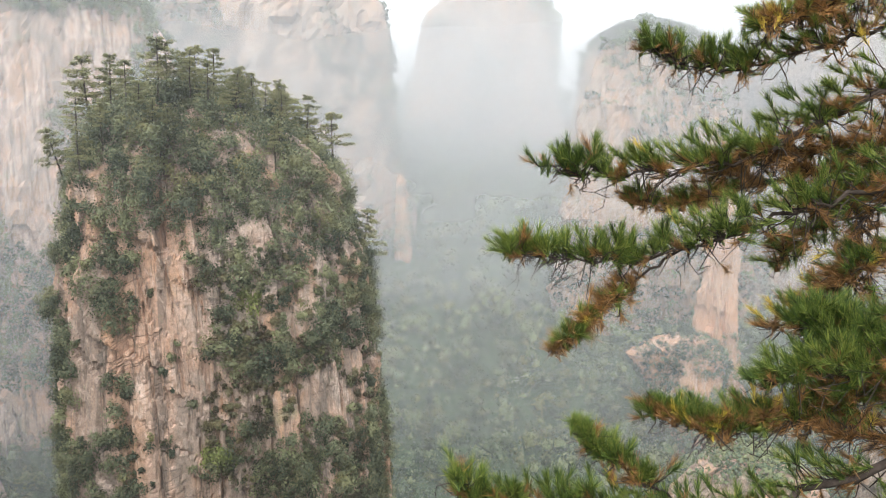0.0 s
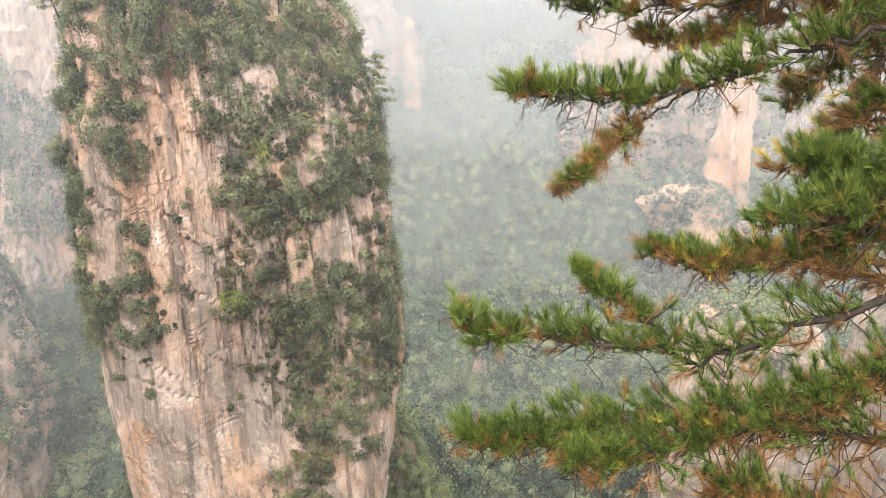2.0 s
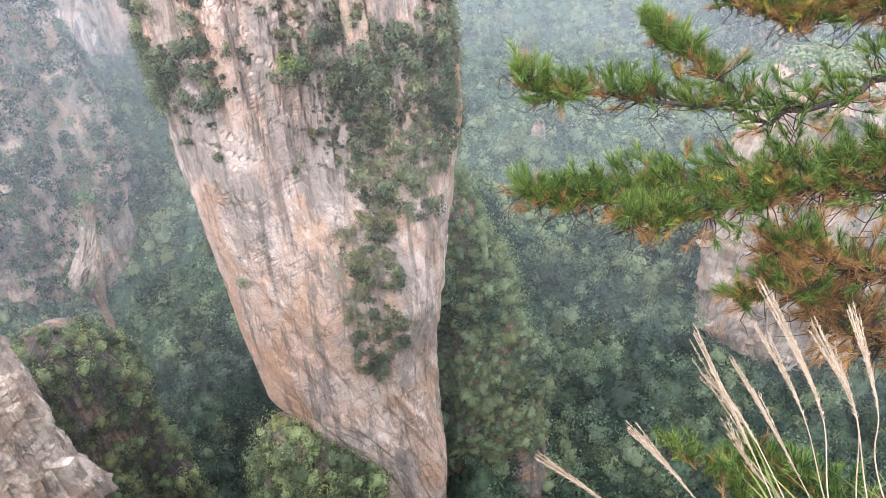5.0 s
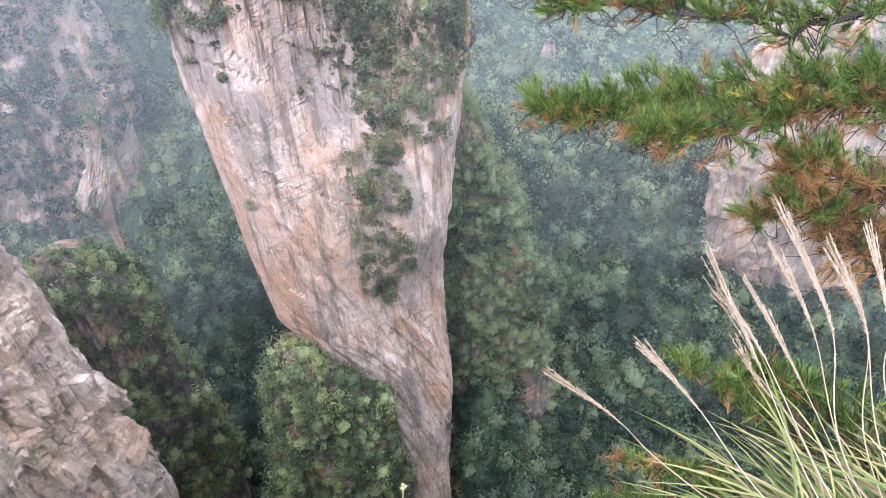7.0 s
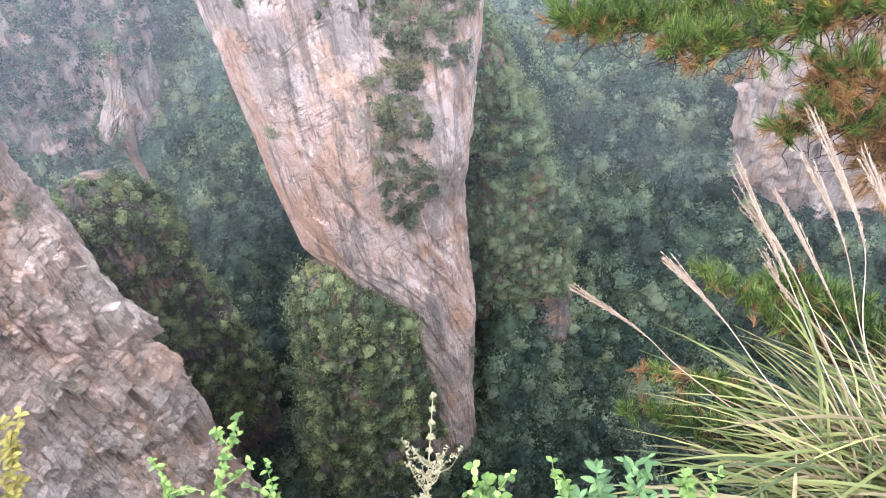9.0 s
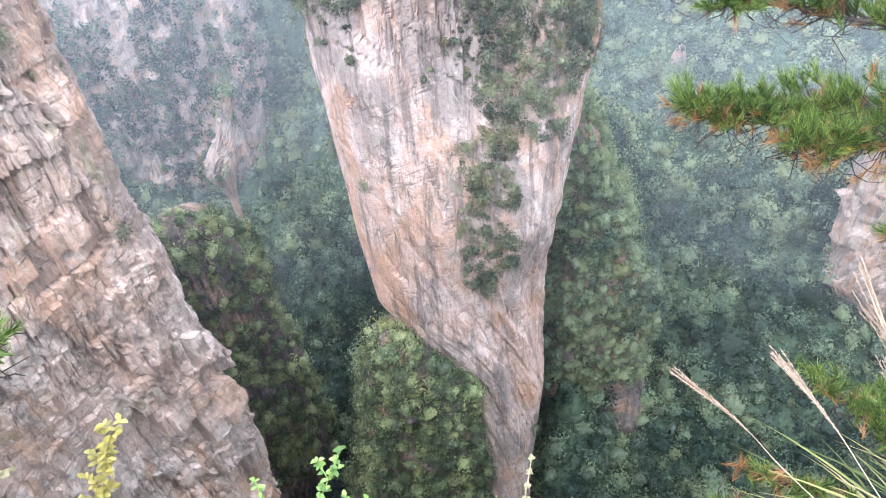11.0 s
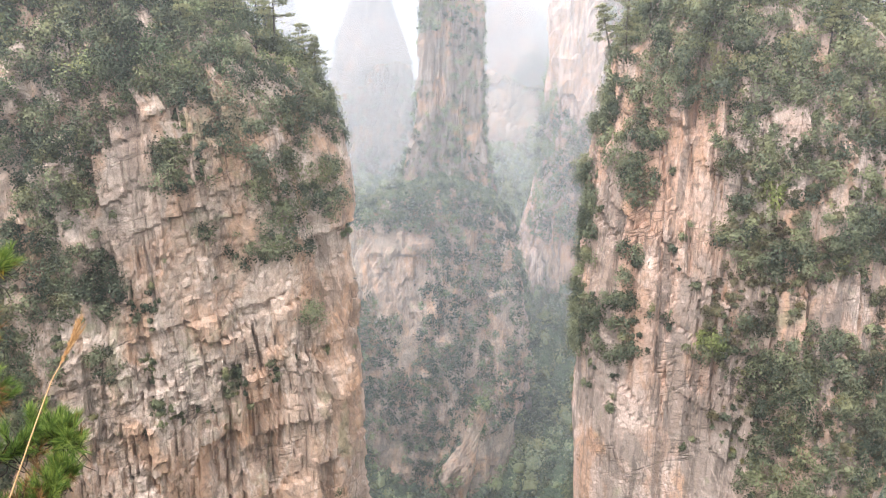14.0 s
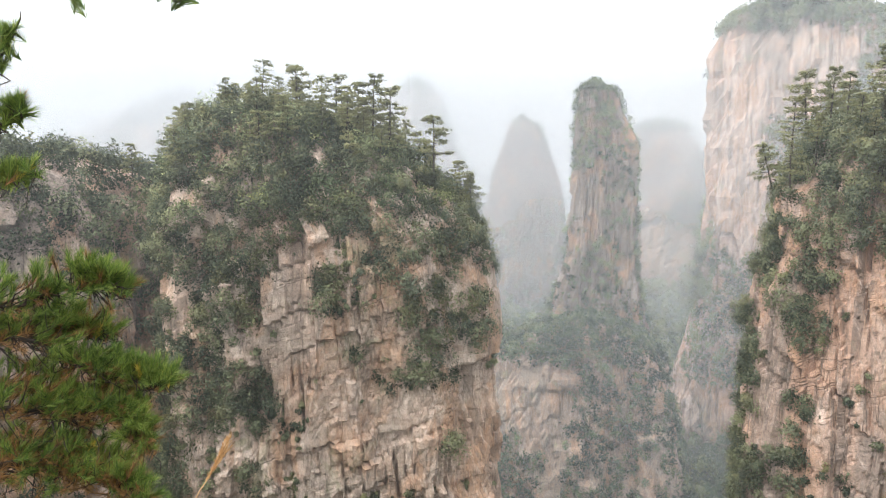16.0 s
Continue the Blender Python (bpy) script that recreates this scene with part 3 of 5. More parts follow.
# ---- far cliffs, spires and rocks ----
FAR = "distant pale pink sandstone cliff half lost in mist"
far_cliff("distant_cliff", FAR, -25.5, 350, [(60, -12, 14), (54, -22, 28), (40, -30, 36), (0, -31, 40), (-50, -33, 42), (-75, -34, 46), (-190, -60, 80)], 26, 150, 150, 201, 1.6, 0.14, 1.3, 1100, cap=12, solid=True, rock=ROCK)
far_cliff("distant_cliff", FAR, -12.5, 470, [(84, -40, 60), (70, -62, 66), (40, -66, 67), (10, -68, 67), (-60, -80, 80), (-120, -90, 90)], 40, 150, 120, 202, 2.0, 0.12, 1.7, 900, cap=9)
far_cliff("distant_cliff", FAR, 3.5, 590, [(104, -30, 30), (90, -50, 46), (40, -56, 48), (25, -60, 50), (-60, -80, 80), (-120, -90, 90)], 40, 130, 110, 203, 2.2, 0.06, 2.0, 600, cap=8)
far_cliff("distant_cliff", FAR, 15.5, 420, [(54, -22, 8), (46, -34, 24), (30, -40, 40), (-20, -44, 50), (-60, -48, 56), (-180, -60, 80)], 34, 150, 140, 204, 1.8, 0.16, 1.5, 1500, cap=9, wood=-42)
far_cliff("distant_cliff", FAR, 27.0, 440, [(60, -30, 30), (50, -44, 44), (0, -48, 60), (-80, -52, 70), (-180, -60, 80)], 34, 130, 130, 205, 1.8, 0.08, 1.5, 600, cap=8)
far_cliff("distant_cliff", FAR, 20.4, 345, [(-22, -6, 6), (-30, -7.2, 7), (-84, -7.6, 7.6), (-100, -10, 10), (-180, -24, 24)], 10, 90, 110, 206, 1.0, 0.02, 1.1, 420, rock=ROCK_ORANGE, solid=True, wood=-86)
far_cliff("distant_cliff", "ragged orange rock ledge on the wooded slope", 18.0, 325, [(-84, -8, 12), (-91, -22, 18), (-103, -15, 17), (-117, -3, 12), (-150, -2, 9)], 9, 90, 70, 223, 0.45, 0.42, 0.8, 800, rock=ROCK_ORANGE, solid=True, wood=-118)
SPIRE = "tall slender sandstone spire fading into mist"
far_cliff("distant_spire", SPIRE, -38.4, 285, [(22, -7.5, 2), (20.5, -9, 4), (15, -9.3, 4.8), (4, -9.5, 9.5), (-8, -9.6, 11.8), (-28, -9.8, 13.2), (-42, -10.6, 14.5), (-60, -14.5, 17), (-84, -22, 22), (-130, -34, 32), (-195, -44, 46)], 12, 150, 180, 211, 0.9, 0.52, 0.75, 1700, cap=3.0, box=0.4, solid=True, rock=ROCK_GREY)
far_cliff("distant_spire", SPIRE, -44.2, 440, [(15, -6, 6), (12, -8, 8.5), (0, -9.5, 12), (-10, -13, 18), (-20, -16, 21), (-43, -19, 24), (-68, -25, 25), (-195, -46, 46)], 16, 100, 120, 212, 1.2, 0.35, 0.9, 500, cap=3.0, solid=True, rock=ROCK_GREY)
far_cliff("distant_cliff", "pale cliff with a fang of rock and wooded terraces", -38.5, 262, [(-62, -20, 16), (-72, -34, 24), (-100, -38, 30), (-128, -38, 32), (-150, -30, 26), (-195, -26, 24)], 14, 190, 130, 213, 1.4, 0.4, 0.9, 1500, cap=12, solid=True)
far_cliff("distant_cliff", FAR, -52.3, 560, [(44, -10, 8), (38, -20, 16), (4, -24, 24), (-12, -40, 36), (-60, -50, 44), (-130, -60, 60)], 30, 90, 90, 221, 2.0, 0.1, 1.9, 300)
far_cliff("distant_cliff", FAR, -34.0, 540, [(14, -16, 14), (4, -26, 24), (-40, -32, 34), (-130, -50, 50)], 26, 90, 90, 222, 2.0, 0.1, 1.9, 300)
far_cliff("distant_spire", "slender pale rock needle above the wooded slope", -3.2, 430, [(-18, -1, 1), (-26, -2.5, 3), (-62, -3.6, 5), (-100, -3, 4.5), (-150, -5, 5)], 5, 60, 110, 214, 0.9, 0.2, 1.0, 110, rock=ROCK_ORANGE)
far_cliff("side_tower", "weathered grey-pink rock tower rising from the forest", 23.0, 182, [(-75, -9, 10), (-82, -14, 18), (-112, -17, 24), (-150, -17, 26), (-157, -13, 24), (-163, 3, 20), (-195, 5, 22)], 15, 150, 130, 215, 1.2, 0.06, 0.8, 300)
far_cliff("side_tower", "weathered grey-pink rock tower rising from the forest", 34.0, 205, [(-66, -8, 8), (-80, -12, 14), (-150, -16, 18), (-195, -22, 22)], 12, 110, 100, 216, 1.2, 0.06, 0.9, 200)
far_cliff("forest_rock", "small pale rock standing out of the forest", 2.4, 268, [(-142, -1.2, 1.2), (-146, -2.2, 2.4), (-170, -3, 3)], 3, 40, 40, 217, 0.4, -0.1, 0.6, 12)
far_cliff("knoll", "low dark rock knoll with trees on its top", -39.5, 122, [(-91, -10, -3), (-96, -14, 3), (-104, -16, 6.5), (-130, -15, 8.5), (-195, -18, 12)], 9, 110, 100, 218, 1.2, 0.75, 1.0, 330, cap=20, crowns=True, rock=ROCK_SHADED, leaves=SUNNY)

far_cliff("wooded_spur", "steep spur behind the pillar covered in forest", -6.0, 124, [(-70, -6, -1), (-78, -8, 1.5), (-86, -9, 4.5), (-98, -10, 9), (-110, -10, 13), (-124, -11, 18), (-160, -12, 22), (-195, -14, 25)], 10, 90, 90, 231, 1.2, 1.6, 1.05, 480, cap=9, crowns=True, rock=ROCK_SHADED, leaves=FOREST)
far_cliff("forest_rock", "pale fang of rock hanging above the gorge", -37.2, 215, [(-119, 4.5, 9.5), (-126, 3, 8), (-135, 0.5, 6), (-146, -6.8, 4), (-152, -4, 2.6), (-158, -1, 1.8), (-172, -0.6, 1.2)], 5, 60, 90, 232, 0.6, -0.05, 0.6, 60)
far_cliff("distant_cliff", FAR, -69.5, 660, [(38, -16, 26), (28, -40, 50), (8, -80, 80), (-60, -110, 110)], 26, 90, 70, 233, 2.0, 0.2, 1.9, 300)
far_cliff("buttress", "steep foot of the pillar smothered in bushes", -23.0, 95, [(-108, -6, 2), (-112, -10, 6), (-120, -12, 10.5), (-137, -13, 11.5), (-195, -16, 13)], 10, 90, 90, 219, 1.3, 1.6, 1.15, 400, cap=9, crowns=True, rock=ROCK_SHADED, leaves=SUNNY)

# ---- mist hanging in the gorge ----
for r, thick, top in ((80, 0.04, 40), (165, 0.07, 40), (230, 0.14, 50), (315, 0.2, 60), (400, 0.28, 80), (520, 0.4, 100), (640, 0.6, 85), (760, 0.85, 58)):
    th = np.radians(np.linspace(-110, 75, 60))
    zz = np.linspace(-190, top + 40, 8)
    pts = np.stack([np.sin(th)[:, None] * r + 0 * zz, np.cos(th)[:, None] * r + 0 * zz, zz[None] + 0 * th[:, None]], -1).reshape(-1, 3)
    veil = part("mist", mesh_from("mist", pts, grid_faces(60, 8, False), mist_material("mist", thick, top - 50, top + 35, 120, *((0.1, 1.7) if r < 100 else ())), True))
    tagged(veil, "thin pale mist drifting through the gorge", "mist", kind="stuff")

# ---- forest on the valley floor and slopes ----
def forest(name, count, r0, r1, a0, a1, leaves, leaf, size, seed, mesh=(9, 5, 1.9), heart=(0.62, 0.78), inner=0.0):
    g = rnd(seed)
    k = np.arange(count)
    r = np.sqrt(r0 * r0 + (r1 * r1 - r0 * r0) * ((0.7548777 * k + g.normal(size=count) * 0.002) % 1))
    az = np.radians(a0 + (a1 - a0) * ((0.5698403 * k + g.normal(size=count) * 0.004) % 1))
    x, y = np.sin(az) * r, np.cos(az) * r
    rad = np.clip(np.exp(g.normal(size=count) * 0.33), 0.5, 1.75) * size
    z = ground_height(x, y) + g.uniform(-0.5, 1.0, count) * size * 0.8 + rad * 0.5
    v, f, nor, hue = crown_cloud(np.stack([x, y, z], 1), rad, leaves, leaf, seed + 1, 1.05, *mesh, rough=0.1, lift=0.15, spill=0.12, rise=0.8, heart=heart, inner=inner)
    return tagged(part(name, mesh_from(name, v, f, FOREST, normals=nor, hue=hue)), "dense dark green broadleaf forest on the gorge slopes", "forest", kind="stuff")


# the last number darkens the hearts, painting shade into gaps of the canopy
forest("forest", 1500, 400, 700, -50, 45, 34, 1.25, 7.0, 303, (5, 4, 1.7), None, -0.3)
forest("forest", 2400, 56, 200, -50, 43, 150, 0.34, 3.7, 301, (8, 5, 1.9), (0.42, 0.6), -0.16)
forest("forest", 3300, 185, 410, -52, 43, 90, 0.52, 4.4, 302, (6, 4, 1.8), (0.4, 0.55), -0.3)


# ---- trees and bushes of the two pillars ----
def tube(points, radii, sides=6):
    """A tapered round limb along points."""
    pts = [Vector(p) for p in points]
    v, f = [], []
    for i, p in enumerate(pts):
        d = (pts[min(i + 1, len(pts) - 1)] - pts[max(i - 1, 0)]).normalized()
        a = d.orthogonal().normalized() if i == 0 else (a - d * a.dot(d)).normalized()
        b = d.cross(a)
        for k in range(sides):
            t = 2 * math.pi * k / sides
            v.append(p + (a * math.cos(t) + b * math.sin(t)) * radii[i])
    for i in range(len(pts) - 1):
        for k in range(sides):
            k2 = (k + 1) % sides
            f.append((i * sides + k, i * sides + k2, (i + 1) * sides + k2, (i + 1) * sides + k))
    return v, f


def join(*pieces):
    v, f, n = [], [], 0
    for pv, pf in pieces:
        if len(pv) == 0:
            continue
        v.append(np.array([tuple(q) for q in pv], float).reshape(-1, 3))
        f.append(np.array(pf, int).reshape(-1, 4) + n)
        n += len(pv)
    return np.vstack(v), np.vstack(f)


def sprays(centres, normals, sizes, seed):
    g = rnd(seed)
    c, n = np.asarray(centres), np.asarray(normals)
    n = n / np.linalg.norm(n, axis=1, keepdims=True)
    a = np.cross(n, g.normal(size=n.shape))
    a /= np.linalg.norm(a, axis=1, keepdims=True)
    b = np.cross(n, a)
    s = np.asarray(sizes)[:, None]
    v = np.stack([c - a * s - b * s * 0.3, c + a * s - b * s * 0.3, c + b * s * 0.9], 1).reshape(-1, 3)
    return v, np.arange(len(v)).reshape(-1, 3)


def pine_model(height, seed, bare=0.4, spread=2.0):
    """A mountain pine: crooked trunk, level limbs in tiers, flat pads of needles."""
    g = rnd(seed)
    bend = g.normal(size=2) * 0.25
    def stem(t):
        return Vector((bend[0] * math.sin(t * 3.1) * height * 0.06 + bend[0] * t * t, bend[1] * math.sin(t * 2.4) * height * 0.06, t * height))
    ts = np.linspace(0, 1, 9)
    wood = [tube([stem(t) for t in ts], [0.13 * (1 - t) + 0.035 for t in ts], 6)]
    cs, ns, ss = [], [], []
    for k in range(27):
        tier = k * 6.9 / 27
        t = min(bare + (1 - bare) * (min(tier, 6) / 6) ** 0.9 + g.uniform(-0.05, 0.03), 0.985)
        a = k * 2.2 + g.uniform(-0.6, 0.6)
        L = spread * (1.0 - 0.62 * (min(tier, 6) / 6) ** 1.6) * g.uniform(0.35, 1.15)
        root = stem(t)
        tip = root + Vector((math.cos(a) * L, math.sin(a) * L, L * g.uniform(-0.1, 0.2)))
        mid = (root + tip) / 2 + Vector((0, 0, 0.05 * L))
        wood.append(tube([root, mid, tip], [0.045, 0.03, 0.012], 4))
        m = int(12 + 46 * L)
        q = g.uniform(0.35, 1.1, m)
        side = g.normal(size=m) * 0.22 * L
        for qq, sd in zip(q, side):
            p = root.lerp(tip, qq) + Vector((-math.sin(a) * sd, math.cos(a) * sd, g.normal() * 0.11 + 0.05))
            cs.append(p[:])
            ns.append((g.normal() * 0.6, g.normal() * 0.6, 1.0))
            ss.append(g.uniform(0.08, 0.18))
    v, f = sprays(cs, ns, ss, seed + 1)
    c = np.repeat(np.array(cs), 3, axis=0)
    nor = np.stack([c[:, 0] * 0.35, c[:, 1] * 0.35, np.full(len(c), 0.7)], 1) + rnd(seed + 2).normal(size=c.shape) * 0.2
    return join(*wood), (v, f, nor / np.linalg.norm(nor, axis=1, keepdims=True))


def broad_model(radius, seed, leaves=540):
    g = rnd(seed)
    h = radius * 1.0
    wood = [tube([(0, 0, -0.6), (0.1, 0.05, h * 0.5), (0.05, -0.1, h)], [0.14, 0.1, 0.05], 5)]
    for k in range(5):
        a = k * 1.26 + g.uniform(0, 1)
        wood.append(tube([(0.1, 0.05, h * 0.5), (math.cos(a) * radius * 0.35, math.sin(a) * radius * 0.35, h * 0.9),
                          (math.cos(a) * radius * 0.7, math.sin(a) * radius * 0.7, h * 1.2)], [0.07, 0.04, 0.015], 4))
    return join(*wood), crown_cloud([(g.normal() * radius * 0.36, g.normal() * radius * 0.36, h * g.uniform(0.75, 1.3)) for k in range(6)], g.uniform(0.45, 0.7, 6) * radius, leaves // 6, 0.15, seed + 1, 0.9, 7, 6)


def model(name, shape, leaves, label, category):
    """A tree with its trunk and crown, kept as the first of its kind."""
    thing = tagged(new(name), label=label, category=category, group="trees of the pillars")
    (wv, wf), (lv, lf, *ln) = shape
    part("trunk", mesh_from("trunk", wv, wf, BARK, True), thing)
    part("crown", mesh_from("crown", lv, lf, leaves, normals=ln[0], hue=ln[1] if len(ln) > 1 else None), thing)
    return thing


PINES = [model("pine", pine_model(8.5, 400 + k, (0.5, 0.42, 0.55, 0.35)[k], (2.3, 2.5, 2.1, 2.6)[k]), PINE_FAR, "slim mountain pine with level layered boughs", "pine") for k in range(4)]
BROADS = [model("broadleaf_tree", broad_model(2.3, 420 + k), GREEN, "round dark green broadleaf tree", "tree") for k in range(4)]
used = set()


def plant(kind, k, at, size, turn, lean=(0, 0)):
    """Sets a tree at a place; the first of a kind is the model itself."""
    m = Matrix.Translation(at) @ pose(0, 0, 0, lean[0], lean[1], turn)
    ob = kind[k % len(kind)]
    if ob in used:
        ob = copy_thing(ob, m)
    else:
        used.add(ob)
        ob.matrix_basis = m
    ob.scale = (size, size, size)
    return ob


def face(p, az, d):
    """Places on a pillar's face, as metres across and up on an upright plane d ahead."""
    a = radians(az)
    eu, ed = np.array([math.cos(a), -math.sin(a), 0]), np.array([math.sin(a), math.cos(a), 0])
    q = p @ ed
    return p @ eu / q * d, p[..., 2] / q * d


def in_patches(u, z, patches, noise_):
    m = np.zeros(u.shape)
    for cu, cz, ru, rz in patches:
        m = np.maximum(m, 1.15 - ((u - cu) / ru) ** 2 - ((z - cz) / rz) ** 2)
    return m + noise_ * 0.7 > 0.3


def bush_up(thing, p, out, keep, count, radius, leaves, leaf, seed, material=None, label="evergreen bushes clinging to the rock", **shape):
    c, o = pick(p, out, keep, count, seed)
    r = np.clip(np.exp(rnd(seed + 5).normal(size=len(c)) * 0.36), 0.5, 1.7) * radius
    c = c + o * r[:, None] * 0.2
    # hearts of the bushes are coloured darker to stand for shade between leaves
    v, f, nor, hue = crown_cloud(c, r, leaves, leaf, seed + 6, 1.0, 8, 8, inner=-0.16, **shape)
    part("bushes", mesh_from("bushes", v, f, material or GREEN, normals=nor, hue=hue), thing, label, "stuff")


mu, mz = face(main_p, MAIN_AZ, 90)
front = -(main_o @ np.array(polar(MAIN_AZ, 1)))
mn = fbm(main_p.reshape(-1, 3), 6, 4, 70).reshape(mu.shape)
MAIN_GREEN = [
    (-2.6, -3.0, 16.9, 8.7), (-14.0, -11.9, 4.6, 6.0), (-12.2, -18.3, 2.3, 3.9), (4.7, -13.3, 8.9, 6.0), (-1.6, -13.0, 3.8, 4.6), (5.6, -24.3, 9.3, 5.7),
    (15.1, -19.3, 2.8, 7.2), (15.6, -39.5, 3.0, 11.5), (-18.8, -26.4, 1.9, 11.0), (-15.2, -38.8, 4.4, 5.5), (-12.9, -29.7, 1.5, 2.8), (-8.1, -35.2, 2.3, 1.8), (2.9, -41.1, 4.2, 3.9), (-3.5, -38.8, 2.3, 1.5), (7.3, -37.0, 3.2, 2.7),
    (7.2, -47.5, 5.0, 5.2), (9.1, -54.9, 7.2, 8.6), (15.0, -46.8, 2.3, 10.8), (4.0, -67.8, 4.6, 8.0), (2.9, -81.0, 4.4, 9.7), (1.5, -37.9, 4.2, 3.1), (2.9, -92.1, 3.2, 5.2), (9.5, -41, 7, 8), (9.5, -50, 7.2, 8), (10, -58, 6.8, 7), (4.8, -67, 4.2, 8), (5, -77, 3.8, 7), (5, -85, 3.6, 6), (5, -9, 9, 5), (13, -8, 4, 6), (-3, -9, 5, 3.5)]
MAIN_BARE = [(-7.0, -17.9, 2.9, 7.4), (-14.8, -22.7, 1.7, 4.7), (-6.3, -29.6, 5.5, 5.4), (14.8, -28.7, 1.8, 4.5)]
main_keep = in_patches(mu, mz, MAIN_GREEN, mn * 0.8) & ~in_patches(mu, mz, MAIN_BARE, mn * 0.5) & (front > -0.3) | (front <= -0.3) & (mn > 0.05) | (main_p[..., 2] > -6)
bush_up(main_pillar, main_p, main_o, main_keep & (front > -0.35), 2400, 1.2, 160, 0.12, 71)
bush_up(main_pillar, main_p, main_o, (main_p[..., 2] > -9) & (main_p[..., 2] < 2.5), 190, 1.7, 260, 0.12, 73, rough=0.14)
scrub = fbm(main_p.reshape(-1, 3) * [1, 1, 0.6], 3.2, 3, 84).reshape(mu.shape)
bush_up(main_pillar, main_p, main_o, (scrub > 0.08 - 0.012 * np.clip(mu, -14, 14)) & (mz < -12) & (mz > -54) & (front > -0.2), 750, 0.55, 60, 0.11, 85, label="thin scrub rooted in the cracks")
SCRUB = leaf_material("dry_scrub", (0.075, 0.065, 0.04), (0.16, 0.14, 0.08), (0.26, 0.23, 0.13), patch=0.3, leaf=7)
bush_up(main_pillar, main_p, main_o, (scrub > -0.04) & (mu > -4) & (mz < -14) & (mz > -50) & (front > -0.2), 800, 0.6, 70, 0.1, 88, SCRUB, "brown and olive scrub on the face")
bright = in_patches(mu, mz, [(2.2, -19.5, 1.8, 1.2), (-2.5, -38.5, 1.6, 1.1)], mn * 0) & (front > 0)
LIME = leaf_material("lime_leaves", (0.13, 0.155, 0.055), (0.23, 0.26, 0.085), (0.35, 0.37, 0.13))
bush_up(main_pillar, main_p, main_o, bright, 16, 1.1, 110, 0.14, 72, LIME, "yellow-green bushes on the face")

su, sz = face(side_p, SIDE_AZ, 86)
sfront = -(side_o @ np.array(polar(SIDE_AZ, 1)))
sn = fbm(side_p.reshape(-1, 3), 6, 4, 75).reshape(su.shape)
SIDE_GREEN = [
    (-4.8, -0.7, 20.8, 8.7), (-11.1, -10.2, 4.9, 7.4), (3.2, -6.2, 6.9, 4.4), (7.4, -12.0, 4.2, 3.9), (15.2, -11.5, 4.7, 4.0), (13.1, -20.1, 5.8, 6.2),
    (9.7, -26.1, 5.4, 3.1), (-12.9, -18.9, 5.5, 3.8), (-12.7, -28.6, 6.3, 5.0), (-18.9, -30.0, 4.0, 3.9), (-20.1, -37.9, 6.4, 6.1), (-0.9, -17.5, 2.5, 3.9), (-20.5, -10, 6.5, 9), (-22, -22, 6.5, 9), (-21.5, -34, 6.5, 8), (-25, -46, 7, 9), (-15.5, -23, 4.5, 5), (-10.0, -38.3, 2.5, 2.1), (13.3, -35.7, 1.0, 1.5), (13, -9, 6, 4), (-13, -9, 7, 6), (-5, -8, 5, 3.5)]
SIDE_BARE = [(-22.2, -16.3, 1.3, 2.4), (-18, -15.5, 1.1, 2.0), (-2.7, -16.8, 1.1, 5.9), (-7.8, -22.3, 1.8, 2.0)]
side_keep = in_patches(su, sz, SIDE_GREEN, sn * 0.8) & ~in_patches(su, sz, SIDE_BARE, sn * 0.5) & (sfront > -0.3) | (sfront <= -0.3) & (sn > 0.05) | (side_p[..., 2] > -4)
bush_up(side_pillar, side_p, side_o, side_keep & (sfront > -0.35), 2000, 1.3, 165, 0.12, 76)
bush_up(side_pillar, side_p, side_o, side_p[..., 2] > -8, 220, 2.0, 260, 0.12, 77, SUNNY, "light green broadleaf crowns on the top", rough=0.14)

scrub = fbm(side_p.reshape(-1, 3) * [1, 1, 0.6], 3.2, 3, 86).reshape(su.shape)
bush_up(side_pillar, side_p, side_o, (scrub > 0.2 + 0.006 * (su + 10)) & (sz < -10) & (sz > -48) & (sfront > -0.2), 400, 0.5, 60, 0.11, 87, label="thin scrub rooted in the cracks")

mn2 = fbm(massif_p.reshape(-1, 3), 9, 4, 79).reshape(massif_p.shape[:2])
bush_up(massif, massif_p, massif_o, ((mn2 > -0.26) | (massif_p[..., 2] > -14)) & (massif_p[..., 2] > -75) & (-(massif_o @ np.array(polar(-80, 1))) > -0.1), 460, 2.4, 190, 0.19, 80)
bush_up(massif, massif_p, massif_o, (massif_p[..., 2] > -14) & (-(massif_o @ np.array(polar(-80, 1))) > -0.4), 300, 2.2, 190, 0.18, 83)

